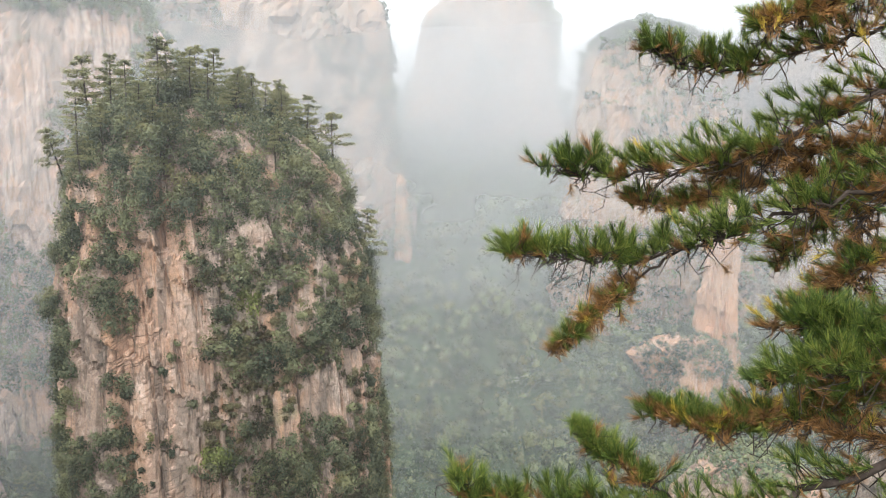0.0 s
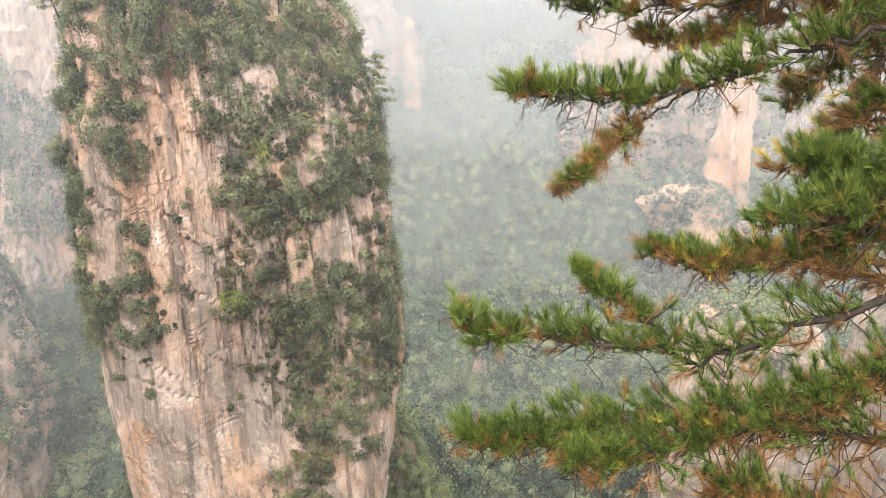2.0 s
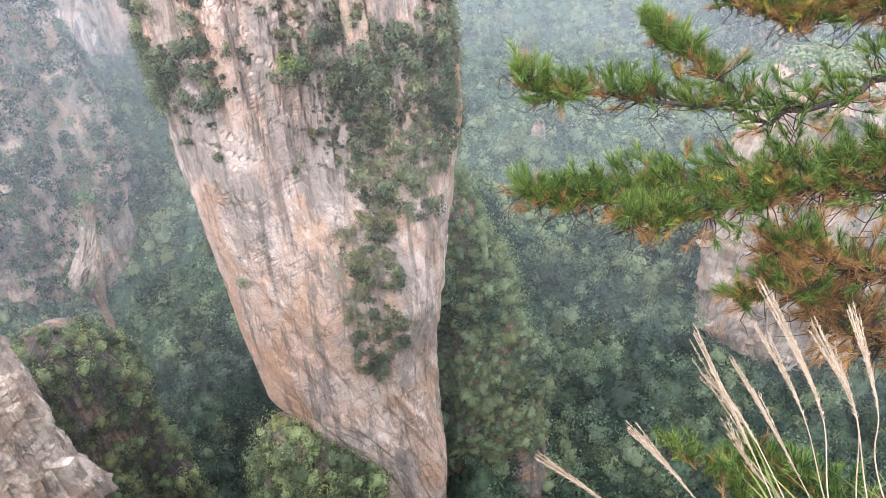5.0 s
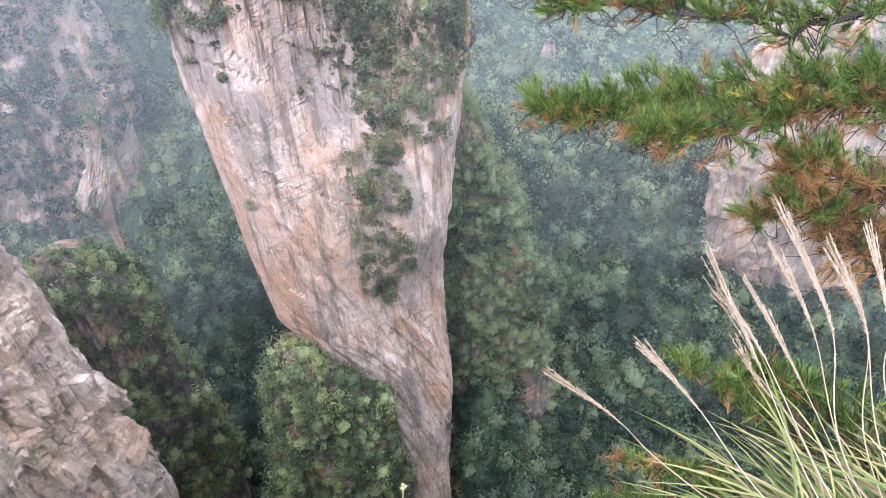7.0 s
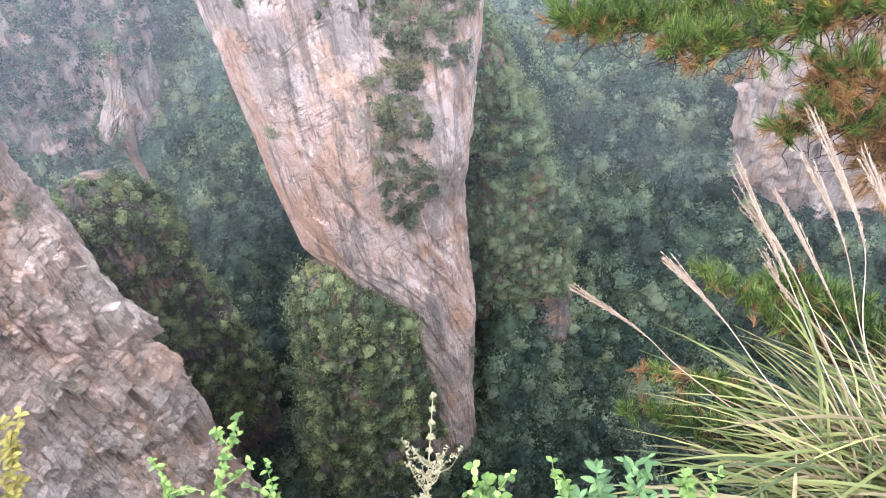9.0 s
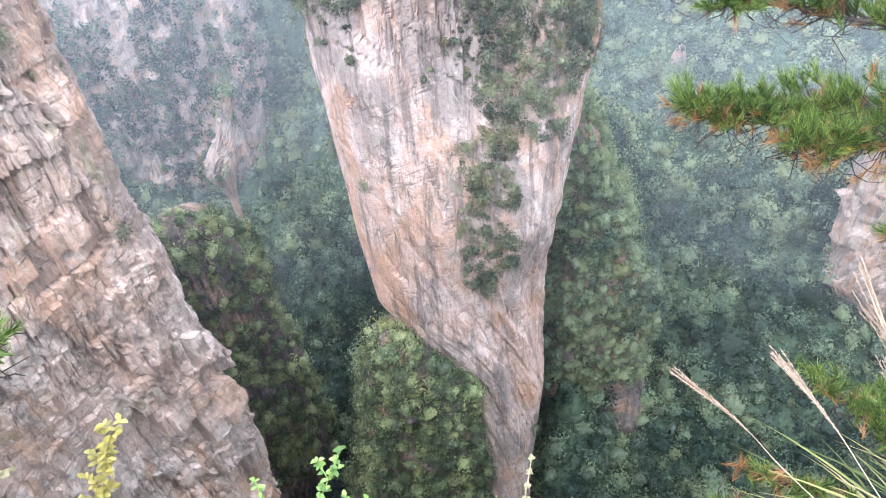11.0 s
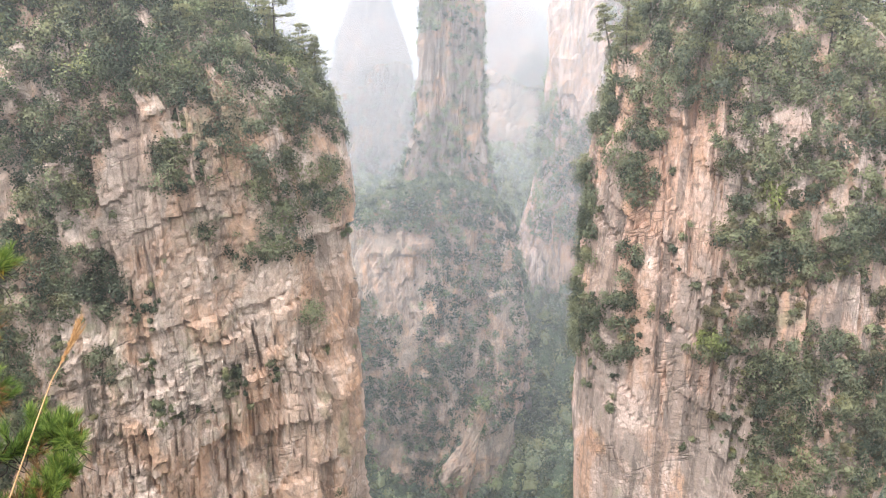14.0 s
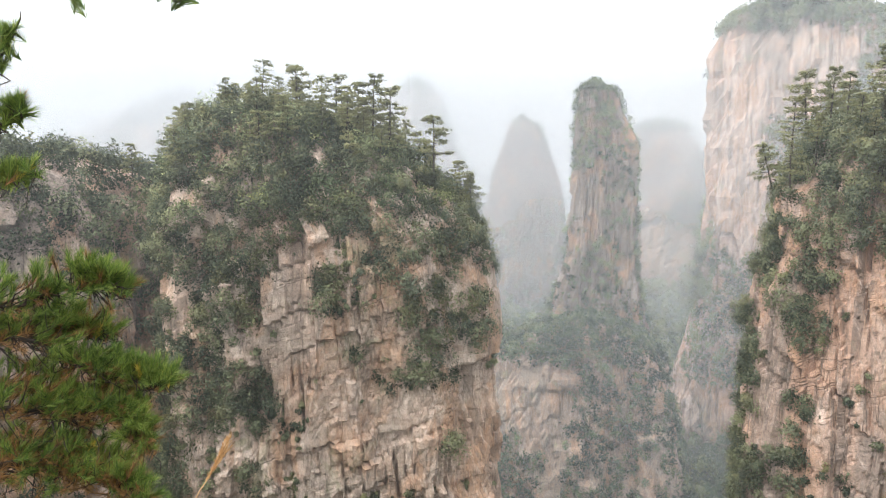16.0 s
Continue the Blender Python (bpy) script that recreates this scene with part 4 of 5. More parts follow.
# tall pines by their place: bearing, distance, height of the foot, height, lean
for k, (az, d, z, h, lx, ly) in enumerate([
        (-24.6, 104, 0, 9.6, 0, -3), (-23.4, 105, 1.5, 8.6, 0, 4), (-20.4, 104, 1.6, 10.4, 0, -2), (-19.5, 106, 2.0, 10, 0, 2), (-17.6, 104, 2.5, 8.8, 0, 0),
        (-16.6, 107, 3, 8.4, 0, 3), (-14.0, 104, 0, 8, 0, 0), (-11.2, 103, -4, 9.5, 0, 3), (-8.1, 104, -6, 9.0, 0, 4), (-6.3, 102, -18.5, 8.8, 0, 10), (-26.2, 103, -8, 9, 0, -16),
        (-25.6, 105, -1, 7.5, 0, -8), (-61.2, 98, -0.5, 10.5, 0, 0), (-56.6, 97, -1.5, 9.5, 0, 0), (-55.4, 98, -1, 10, 0, 3), (-54.2, 97, -2, 9.5, 0, 0), (-51.0, 96, -5.5, 9.5, 0, 4),
        (-48.7, 95, -9, 7.5, 0, 5), (-47.9, 95, -10, 7, 0, 9), (-58.2, 99, 0, 9, 0, 0), (-70.2, 112, -5.5, 6.5, 0, 0), (-72.4, 112, -5.5, 6, 0, 0)]):
    plant(PINES, k, polar(az, d, z - 0.4), h * 1.05 / 8.5, k * 77, (lx, ly))

g = rnd(500)
for name, p, o, lo, n_pine, n_broad, seed in (("main", main_p, main_o, -5, 55, 60, 501), ("side", side_p, side_o, -6, 50, 70, 502)):
    top = p[..., 2] > lo
    places, _ = pick(p, o, top, n_pine, seed)
    for k, c in enumerate(places):
        plant(PINES, k, c - np.array([0, 0, 0.4]), g.uniform(0.5, 0.85), g.uniform(0, 360), (g.normal() * 3, g.normal() * 3))
    places, _ = pick(p, o, top, n_broad, seed + 10)
    for k, c in enumerate(places):
        plant(BROADS, k, c - np.array([0, 0, 0.8]), g.uniform(0.6, 1.1), g.uniform(0, 360))


# ---- the brink at the outlook, and the plants on it ----
def edge_radius(az):
    return np.interp(az, [-180, -110, -92, -82, -72, -60, -40, 0, 22, 45, 58, 75, 100, 180], [9, 9, 6, 2.4, 1.5, 0.85, 0.5, 0.45, 0.5, 0.8, 2.0, 4.5, 9, 9])


EARTH = Nodes("brink_soil")
EARTH = EARTH.finish(EARTH.mix(EARTH.ramp(EARTH.noise(EARTH.pos(), 3, 8, 0.7), (0.4, 0.0), (0.6, 1.0)), (0.07, 0.05, 0.032), (0.2, 0.16, 0.1)), 1.0,
                     EARTH.noise(EARTH.pos(), 22, 7, 0.75), 0.9, 0.03)
aa = np.linspace(-180, 180, 220, endpoint=False)
er = edge_radius(aa)[:, None]
inner = np.linspace(0.02, 1, 26)[None] * er
outer = er + np.geomspace(0.06, 5, 26)[None]
rr = np.concatenate([inner, outer], 1)
drop = np.concatenate([np.zeros((220, 26)), -((outer - er) * 4.5) ** 1.15], 1)
bx, by = np.sin(np.radians(aa))[:, None] * rr, np.cos(np.radians(aa))[:, None] * rr
bz = -1.82 + drop
bp = np.stack([bx.ravel(), by.ravel(), bz.ravel()], 1)
bp[:, 2] += fbm(bp, 0.7, 4, 33) * 0.16
bp[:, :2] *= (1 + 0.12 * fbm(bp, 0.5, 3, 34))[:, None]
brink = part("ledge", mesh_from("ledge", bp, grid_faces(220, 52, True)[:, ::-1], EARTH, True))
tagged(brink, "earthy rock ledge at the cliff edge", "ledge", kind="structure")


def needle_material(name, *cols):
    n = Nodes(name)
    g = n.add("NewGeometry")
    v = n.math("ADD", n.math("MULTIPLY", g.outputs["Random Per Island"], 0.5), n.math("MULTIPLY", n.noise(n.pos(), 3.5, 3, 0.6), 0.6))
    k = len(cols) - 1
    return n.finish(n.ramp(v, *[(0.3 + 0.5 * i / k, c) for i, c in enumerate(cols)]), 0.5, leafy=0.18, spec=0.3)


NEEDLE = needle_material("pine_needles", (0.02, 0.042, 0.012), (0.055, 0.1, 0.02), (0.14, 0.195, 0.036), (0.28, 0.31, 0.07))
FRESH = needle_material("fresh_needles", (0.042, 0.075, 0.018), (0.1, 0.165, 0.03), (0.19, 0.265, 0.05), (0.32, 0.36, 0.08))
RUST = needle_material("rusty_needles", (0.11, 0.06, 0.028), (0.24, 0.13, 0.05), (0.42, 0.22, 0.07))
GOLD = needle_material("golden_needles", (0.3, 0.26, 0.04), (0.55, 0.42, 0.06), (0.7, 0.5, 0.1))
BLADE = needle_material("grass_blades", (0.055, 0.07, 0.018), (0.125, 0.145, 0.035), (0.23, 0.225, 0.065), (0.35, 0.3, 0.105))
STRAW = needle_material("straw", (0.22, 0.145, 0.085), (0.33, 0.235, 0.15), (0.47, 0.355, 0.25))
RUSSET = needle_material("russet_straw", (0.3, 0.15, 0.055), (0.45, 0.25, 0.1), (0.58, 0.36, 0.17))
DRY = needle_material("dry_leaves", (0.17, 0.145, 0.07), (0.28, 0.24, 0.12), (0.4, 0.34, 0.2))
DRY_BLADE = needle_material("withered_blades", (0.15, 0.115, 0.05), (0.27, 0.21, 0.095), (0.42, 0.335, 0.165))
OCHRE = needle_material("ochre_leaves", (0.2, 0.17, 0.04), (0.36, 0.29, 0.06), (0.5, 0.4, 0.1))
HERB = needle_material("herb_leaves", (0.06, 0.105, 0.02), (0.13, 0.2, 0.035), (0.26, 0.33, 0.085))


def smooth_path(points, n):
    """A soft line through the points."""
    pts = [np.array(p, float) for p in points]
    pts = [2 * pts[0] - pts[1]] + pts + [2 * pts[-1] - pts[-2]]
    out = []
    m = len(pts) - 3
    for k in range(n):
        t = k / (n - 1) * m
        i = min(int(t), m - 1)
        t -= i
        a, b, c, d = pts[i:i + 4]
        out.append(0.5 * (2 * b + (c - a) * t + (2 * a - 5 * b + 4 * c - d) * t * t + (3 * b - a - 3 * c + d) * t ** 3))
    return np.array(out)


def ribbons(starts, ends, widths, seed, fine=False):
    """Thin tapering strips, one quad each."""
    g = rnd(seed)
    s, e = np.asarray(starts), np.asarray(ends)
    d = e - s
    side = np.cross(d, g.normal(size=d.shape))
    side /= np.linalg.norm(side, axis=1, keepdims=True) + 1e-9
    w = np.asarray(widths)[:, None]
    m = s + d * 0.45
    if fine:
        v = np.stack([s - side * w * 0.5, s + side * w * 0.5, e], 1).reshape(-1, 3)
        return v, np.arange(len(v)).reshape(-1, 3)
    v = np.stack([s - side * w * 0.35, m - side * w * 0.5, e, m + side * w * 0.5], 1).reshape(-1, 3)
    return v, np.arange(len(v)).reshape(-1, 4)


def trunk(thing, stem, radius):
    path = smooth_path(stem, 14)
    v, f = tube(path, [radius * (1 - 0.6 * k / 13) for k in range(14)], 10)
    part("trunk", mesh_from("trunk", [tuple(q) for q in v], f, BARK, True), thing)


def tuft(base, way, count, length, g):
    d = way * 0.95 + g.normal(size=(count, 3)) * 0.36
    d[:, 2] += 0.22
    d /= np.linalg.norm(d, axis=1, keepdims=True)
    s = base - way * g.uniform(0, 0.075, (count, 1))
    return s, s + d * (length * g.uniform(0.7, 1.15, (count, 1)))


def bough(pine, stem, points, radius, tufts, width, rusty, seed):
    """A pine bough: wood, twigs and tufts of needles, some of them rusty."""
    golden = 0.28 if rusty == 0.45 else 0.008
    length = 0.055 if len(stem) <= 3 else 0.07 if points[0][0] < 0 else 0.08
    g = rnd(seed)
    if radius > 0.0145 and len(points) > 3 and abs(points[0][0]) > 1.9:
        foot = min((stem[i].lerp(stem[i + 1], t / 6) for i in range(len(stem) - 1) for t in range(7)), key=lambda q: (q - Vector(points[0])).length)
        points = [tuple(foot)] + points
    elif len(stem) <= 3:
        points = [tuple(stem[-1])] + points
    n = 34
    path = smooth_path(points, n)
    if len(stem) > 4 and points[0][0] > 0:
        path, n = path[:-2] - [0, 0, 0.06 if points[-1][2] > -0.7 else 0.02], n - 2
    path[1:-1] += g.normal(size=(n - 2, 3)) * radius * 0.35
    wood = [tube(path, [max(0.003, 0.62 * radius * (1 - 0.93 * (k / (n - 1)) ** 0.7)) for k in range(n)], 7)]
    groups = {"green": [[], []], "rust": [[], []], "gold": [[], []]}
    tufts = int(tufts * (2.8 if tufts > 100 else 3.5))
    for k in range(tufts):
        q = 0.24 + 0.76 * g.uniform() ** 0.75
        x = q * (n - 1)
        i = min(int(x), n - 2)
        p = path[i] + (path[i + 1] - path[i]) * (x - i)
        ahead = path[i + 1] - path[i]
        ahead /= np.linalg.norm(ahead)
        way = ahead * g.uniform(0.2, 1.0) + g.normal(size=3) * [0.5, 0.5, 0.3]
        bare = g.uniform() < 0.17
        dead = g.uniform() < 1.8 * rusty * (1.35 - 0.7 * q)
        way[2] += -0.5 if bare else 0.0 if dead else 0.5
        way /= np.linalg.norm(way)
        L = width * g.uniform(0.25, 1.35) * (1.35 - 0.8 * q)
        if k < 3:
            p, way, L = path[-1], ahead, 0.015 * k
        bend = p + way * L * 0.5 + g.normal(size=3) * 0.012
        end = p + way * L + np.array([0, 0, 0.015 if not bare else -0.01])
        wood.append(tube([p, bend, end], [0.0034, 0.0027, 0.002], 4))
        if bare:
            more = end + g.normal(size=3) * 0.05
            wood.append(tube([end, (end + more) / 2 + g.normal(size=3) * 0.012, more], [0.0024, 0.002, 0.0014], 3))
            continue
        kind = "rust" if dead else "gold" if g.uniform() < golden else "green"
        s, e = tuft(end, (end - bend) / (np.linalg.norm(end - bend) + 1e-9), 84 if kind == "green" else 50, length * 0.88, g)
        groups[kind][0].append(s)
        groups[kind][1].append(e)
    v, f = join(*wood)
    limb = part("bough", mesh_from("bough", v, f, BARK, True), pine)
    for kind, material, label in (("green", FRESH if points[0][0] < 0 else NEEDLE, "green pine needles"), ("rust", RUST, "rusty dead needles"), ("gold", GOLD, "golden yellow needles")):
        if groups[kind][0]:
            s, e = np.vstack(groups[kind][0]), np.vstack(groups[kind][1])
            v, f = ribbons(s, e, np.full(len(s), 0.0033), seed + 3, True)
            part("needles", mesh_from("needles", v, f, material), limb, label, "stuff")


def strip(path, width, up=(0, 0, 1)):
    """A blade of grass: a creased strip that tapers to its tip."""
    n = len(path)
    v, f = [], []
    for k, p in enumerate(path):
        d = path[min(k + 1, n - 1)] - path[max(k - 1, 0)]
        side = np.cross(d, up)
        side /= np.linalg.norm(side) + 1e-9
        w = width * min(1, 3.2 * (1 - k / (n - 1)) ** 0.8) * 0.5 + 0.0004
        v += [p - side * w, p + np.array([0, 0, -w * 0.35]), p + side * w]
    for k in range(n - 1):
        f += [(3 * k, 3 * k + 1, 3 * k + 4, 3 * k + 3), (3 * k + 1, 3 * k + 2, 3 * k + 5, 3 * k + 4)]
    return v, f


def blades(thing, root, count, spread, seed, length=(0.55, 1.05), material=None):
    g = rnd(seed)
    green, dry = [], []
    for k in range(count):
        a = g.uniform(0, 2 * math.pi)
        r = spread * math.sqrt(g.uniform())
        p = np.array(root) + [math.cos(a) * r * 0.8, math.sin(a) * r * 0.5, g.uniform(-0.05, 0.02)]
        b = g.normal(2.5, 1.0)
        L = g.uniform(*length)
        out = np.array([math.cos(b), math.sin(b), 0])
        rise, t = g.uniform(0.55, 0.95), np.linspace(0, 1, 10)[:, None]
        path = p + out * (L * (0.25 * t + 0.6 * t * t)) * (1.2 - rise * 0.5) + np.array([0, 0, 1.0]) * L * (rise * t - (0.5 + 0.45 * g.uniform()) * t ** 2.2)
        (dry if g.uniform() < 0.3 else green).append(strip(path, g.uniform(0.004, 0.0095)))
    for pieces, mat, label in ((green, material or BLADE, "long green blades"), (dry, DRY_BLADE, "withered straw-coloured blades")):
        if pieces:
            v, f = join(*pieces)
            part("blades", mesh_from("blades", v, f, mat, True), thing, label, "stuff")


def plume(thing, points, seed, material=None):
    """A flowering stalk: a thin stem, and a silky head of long drooping strands."""
    g = rnd(seed)
    path = smooth_path(points, 30)
    stem = [tube(path, [0.0022 - 0.001 * k / 29 for k in range(30)], 5)]
    for k in range(11):
        i = 18 + int(g.uniform(0, 5))
        last = min(29, i + int(g.uniform(6, 12)))
        off = g.normal(size=3) * 0.018
        strand = np.array([path[j] + off * ((j - i) / 14) ** 1.2 for j in range(i, last + 1)])
        s, e = [], []
        for j in range(len(strand) - 1):
            for _ in range(7):
                t = g.uniform()
                q = strand[j] + (strand[j + 1] - strand[j]) * t
                w = (strand[j + 1] - strand[j]) / np.linalg.norm(strand[j + 1] - strand[j]) * 0.016 + g.normal(size=3) * 0.0035
                s.append(q)
                e.append(q + w)
        stem.append(ribbons(s, e, np.full(len(s), 0.0024), seed + k))
        stem.append(tube(strand, [0.0011] * len(strand), 3))
    v, f = join(*stem)
    part("plume", mesh_from("plume", v, f, material or STRAW), thing, "silky pale straw-coloured plume")


def herb(name, label, points, leaf, count, seed, material, shape=0.5, twigs=0):
    """A small weed: a stem with paired leaves or seed sprays."""
    g = rnd(seed)
    thing = tagged(new(name), label=label, category="weed")
    path = smooth_path(points, 20)
    wood = [tube(path, [0.003 - 0.0018 * k / 19 for k in range(20)], 5)]
    leaves = []
    spots = [(path[int(g.uniform(5, 19.9))], None) for _ in range(count)]
    for k in range(twigs):
        i = int(g.uniform(7, 17))
        way = (path[-1] - path[0]) / np.linalg.norm(path[-1] - path[0]) * 0.5 + g.normal(size=3) * 0.5
        end = path[i] + way * 0.085
        wood.append(tube([path[i], (path[i] + end) / 2 + g.normal(size=3) * 0.008, end], [0.0018, 0.0014, 0.0008], 4))
        spots += [(path[i] + (end - path[i]) * g.uniform(0.2, 1), None) for _ in range(count // max(1, twigs))]
    for p, _ in spots:
        a = g.uniform(0, 2 * math.pi)
        d = np.array([math.cos(a), math.sin(a), g.uniform(-0.1, 0.7)])
        d /= np.linalg.norm(d)
        L = leaf * g.uniform(0.6, 1.2)
        t = np.linspace(0, 1, 6)[:, None]
        rib = p + d * L * t + np.array([0, 0, -0.25 * L]) * t ** 2
        v, f = [], []
        side = np.cross(d, (0, 0, 1))
        side /= np.linalg.norm(side) + 1e-9
        for j, q in enumerate(rib):
            w = L * shape * math.sin(math.pi * min(0.98, 0.06 + j / 5 * 0.94)) * 0.5
            v += [q - side * w + np.array([0, 0, w * 0.3]), q, q + side * w + np.array([0, 0, w * 0.3])]
        for j in range(5):
            f += [(3 * j, 3 * j + 1, 3 * j + 4, 3 * j + 3), (3 * j + 1, 3 * j + 2, 3 * j + 5, 3 * j + 4)]
        leaves.append((v, f))
    v, f = join(*wood)
    part("stem", mesh_from("stem", v, f, material, True), thing)
    v, f = join(*leaves)
    part("leaves", mesh_from("leaves", v, f, material, True), thing)
    return thing


right_pine = tagged(new("pine_tree"), "mountain pine on the brink, green and rusty needles", "pine tree")
RIGHT_STEM = [Vector(p) for p in ((2.5, 1.7, -4.6), (2.45, 2.2, -3.2), (2.48, 2.7, -1.8), (2.65, 3.25, -0.4), (2.85, 3.6, 0.9), (2.9, 3.7, 2.2))]
trunk(right_pine, RIGHT_STEM, 0.13)
bough(right_pine, RIGHT_STEM, [(2.47, 3.56, 0.76), (2.10, 3.71, 0.59), (1.82, 3.76, 0.49), (1.44, 3.82, 0.39), (1.15, 3.81, 0.43), (0.93, 3.75, 0.52)], 0.030, 70, 0.16, 0.15, 600)
bough(right_pine, RIGHT_STEM, [(2.34, 3.59, 0.99), (2.07, 3.69, 0.79), (1.86, 3.70, 0.69), (1.65, 3.70, 0.61), (1.46, 3.68, 0.56)], 0.025, 60, 0.20, 0.45, 607)
bough(right_pine, RIGHT_STEM, [(2.48, 3.36, 0.44), (2.04, 3.55, 0.26), (1.74, 3.60, 0.10), (1.46, 3.61, -0.04), (1.12, 3.63, -0.12), (0.72, 3.63, -0.12), (0.33, 3.58, -0.04)], 0.050, 120, 0.20, 0.18, 614)
bough(right_pine, RIGHT_STEM, [(2.63, 3.52, 0.21), (2.14, 3.70, 0.07), (1.84, 3.72, -0.02), (1.51, 3.73, -0.06), (1.25, 3.69, -0.16)], 0.050, 70, 0.18, 0.50, 621)
bough(right_pine, RIGHT_STEM, [(2.47, 3.27, -0.09), (2.01, 3.44, -0.17), (1.62, 3.50, -0.29), (1.26, 3.51, -0.43), (0.84, 3.50, -0.52), (0.46, 3.45, -0.49), (0.21, 3.37, -0.43)], 0.035, 120, 0.17, 0.12, 628)
bough(right_pine, RIGHT_STEM, [(1.27, 3.55, -0.43), (0.98, 3.54, -0.61), (0.81, 3.48, -0.72), (0.67, 3.41, -0.83), (0.48, 3.33, -0.98)], 0.016, 40, 0.10, 0.50, 635)
bough(right_pine, RIGHT_STEM, [(2.58, 3.44, 0.10), (2.14, 3.67, -0.05), (1.98, 3.70, -0.24), (1.81, 3.71, -0.44), (1.60, 3.72, -0.64)], 0.030, 50, 0.20, 0.20, 642)
bough(right_pine, RIGHT_STEM, [(2.28, 3.52, -0.23), (2.02, 3.61, -0.37), (1.97, 3.55, -0.61), (1.80, 3.54, -0.77), (1.53, 3.57, -0.95)], 0.025, 55, 0.20, 0.45, 649)
bough(right_pine, RIGHT_STEM, [(2.42, 3.10, -0.75), (1.98, 3.27, -0.94), (1.78, 3.31, -0.91), (1.63, 3.34, -0.81)], 0.030, 75, 0.25, 0.12, 656)
bough(right_pine, RIGHT_STEM, [(2.40, 3.05, -0.98), (1.94, 3.17, -1.10), (1.54, 3.19, -1.22), (1.17, 3.20, -1.25), (0.82, 3.20, -1.15)], 0.030, 90, 0.15, 0.25, 663)
bough(right_pine, RIGHT_STEM, [(2.36, 3.05, -0.59), (2.06, 3.13, -0.76), (1.86, 3.10, -1.00), (1.62, 3.15, -0.99), (1.34, 3.16, -1.07)], 0.025, 80, 0.20, 0.12, 670)
bough(right_pine, RIGHT_STEM, [(2.35, 2.94, -1.09), (1.91, 3.03, -1.32), (1.53, 3.04, -1.50), (1.16, 3.02, -1.62), (0.78, 3.04, -1.59), (0.40, 3.02, -1.53), (0.15, 2.96, -1.47), (-0.03, 2.92, -1.33)], 0.050, 110, 0.17, 0.18, 677)
bough(right_pine, RIGHT_STEM, [(1.16, 3.02, -1.62), (0.91, 3.09, -1.48), (0.73, 3.11, -1.37), (0.58, 3.12, -1.24)], 0.014, 36, 0.11, 0.15, 684)
bough(right_pine, RIGHT_STEM, [(2.33, 2.73, -1.60), (1.88, 2.84, -1.70), (1.50, 2.86, -1.78), (1.02, 2.88, -1.85), (0.52, 2.83, -1.91), (0.22, 2.73, -1.90), (0.05, 2.67, -1.79)], 0.035, 150, 0.20, 0.18, 691)
bough(right_pine, RIGHT_STEM, [(1.51, 2.89, -1.80), (1.25, 2.82, -1.89), (0.95, 2.78, -1.94), (0.70, 2.71, -1.97), (0.47, 2.65, -1.94)], 0.020, 70, 0.16, 0.25, 698)
bough(right_pine, RIGHT_STEM, [(2.18, 2.60, -1.75), (1.76, 2.73, -1.85), (1.50, 2.79, -1.84), (1.22, 2.81, -1.87), (1.02, 2.76, -1.91)], 0.025, 90, 0.20, 0.30, 705)
bough(right_pine, RIGHT_STEM, [(2.12, 2.16, -2.34), (1.72, 2.36, -2.35), (1.47, 2.44, -2.31), (1.31, 2.52, -2.20), (1.06, 2.56, -2.16)], 0.040, 70, 0.20, 0.55, 712)
bough(right_pine, RIGHT_STEM, [(2.11, 2.36, -1.96), (1.71, 2.52, -2.04), (1.49, 2.54, -2.10), (1.27, 2.64, -2.03), (1.11, 2.63, -2.06)], 0.025, 75, 0.20, 0.50, 719)
bough(right_pine, RIGHT_STEM, [(2.58, 3.20, -0.63), (2.21, 3.29, -0.83), (1.91, 3.34, -0.89), (1.63, 3.37, -0.87)], 0.025, 75, 0.18, 0.20, 726)
bough(right_pine, RIGHT_STEM, [(2.52, 3.05, -0.92), (2.16, 3.16, -1.01), (1.84, 3.21, -1.07), (1.58, 3.18, -1.20)], 0.025, 75, 0.18, 0.30, 733)
bough(right_pine, RIGHT_STEM, [(2.44, 2.88, -1.19), (2.07, 3.04, -1.23), (1.74, 3.12, -1.26), (1.45, 3.19, -1.20), (1.19, 3.18, -1.25), (0.89, 3.22, -1.18)], 0.025, 85, 0.14, 0.45, 740)
bough(right_pine, RIGHT_STEM, [(2.62, 3.33, -0.35), (2.29, 3.43, -0.45), (2.01, 3.48, -0.52), (1.80, 3.46, -0.62)], 0.020, 45, 0.16, 0.40, 747)
bough(right_pine, RIGHT_STEM, [(2.56, 3.52, -0.00), (2.24, 3.61, -0.10), (2.00, 3.63, -0.24), (1.74, 3.64, -0.29)], 0.020, 60, 0.16, 0.50, 754)
bough(right_pine, RIGHT_STEM, [(2.54, 3.53, 0.22), (2.22, 3.62, 0.08), (1.88, 3.70, -0.10), (1.49, 3.75, -0.19), (1.16, 3.75, -0.27), (0.79, 3.75, -0.24)], 0.020, 75, 0.12, 0.55, 761)
bough(right_pine, RIGHT_STEM, [(2.36, 2.73, -1.36), (2.05, 2.78, -1.48), (1.73, 2.78, -1.61), (1.48, 2.72, -1.73)], 0.020, 60, 0.18, 0.30, 768)
bough(right_pine, RIGHT_STEM, [(2.07, 2.31, -2.45), (1.63, 2.54, -2.44), (1.46, 2.58, -2.38), (1.26, 2.67, -2.27), (0.98, 2.59, -2.38)], 0.035, 60, 0.18, 0.40, 775)

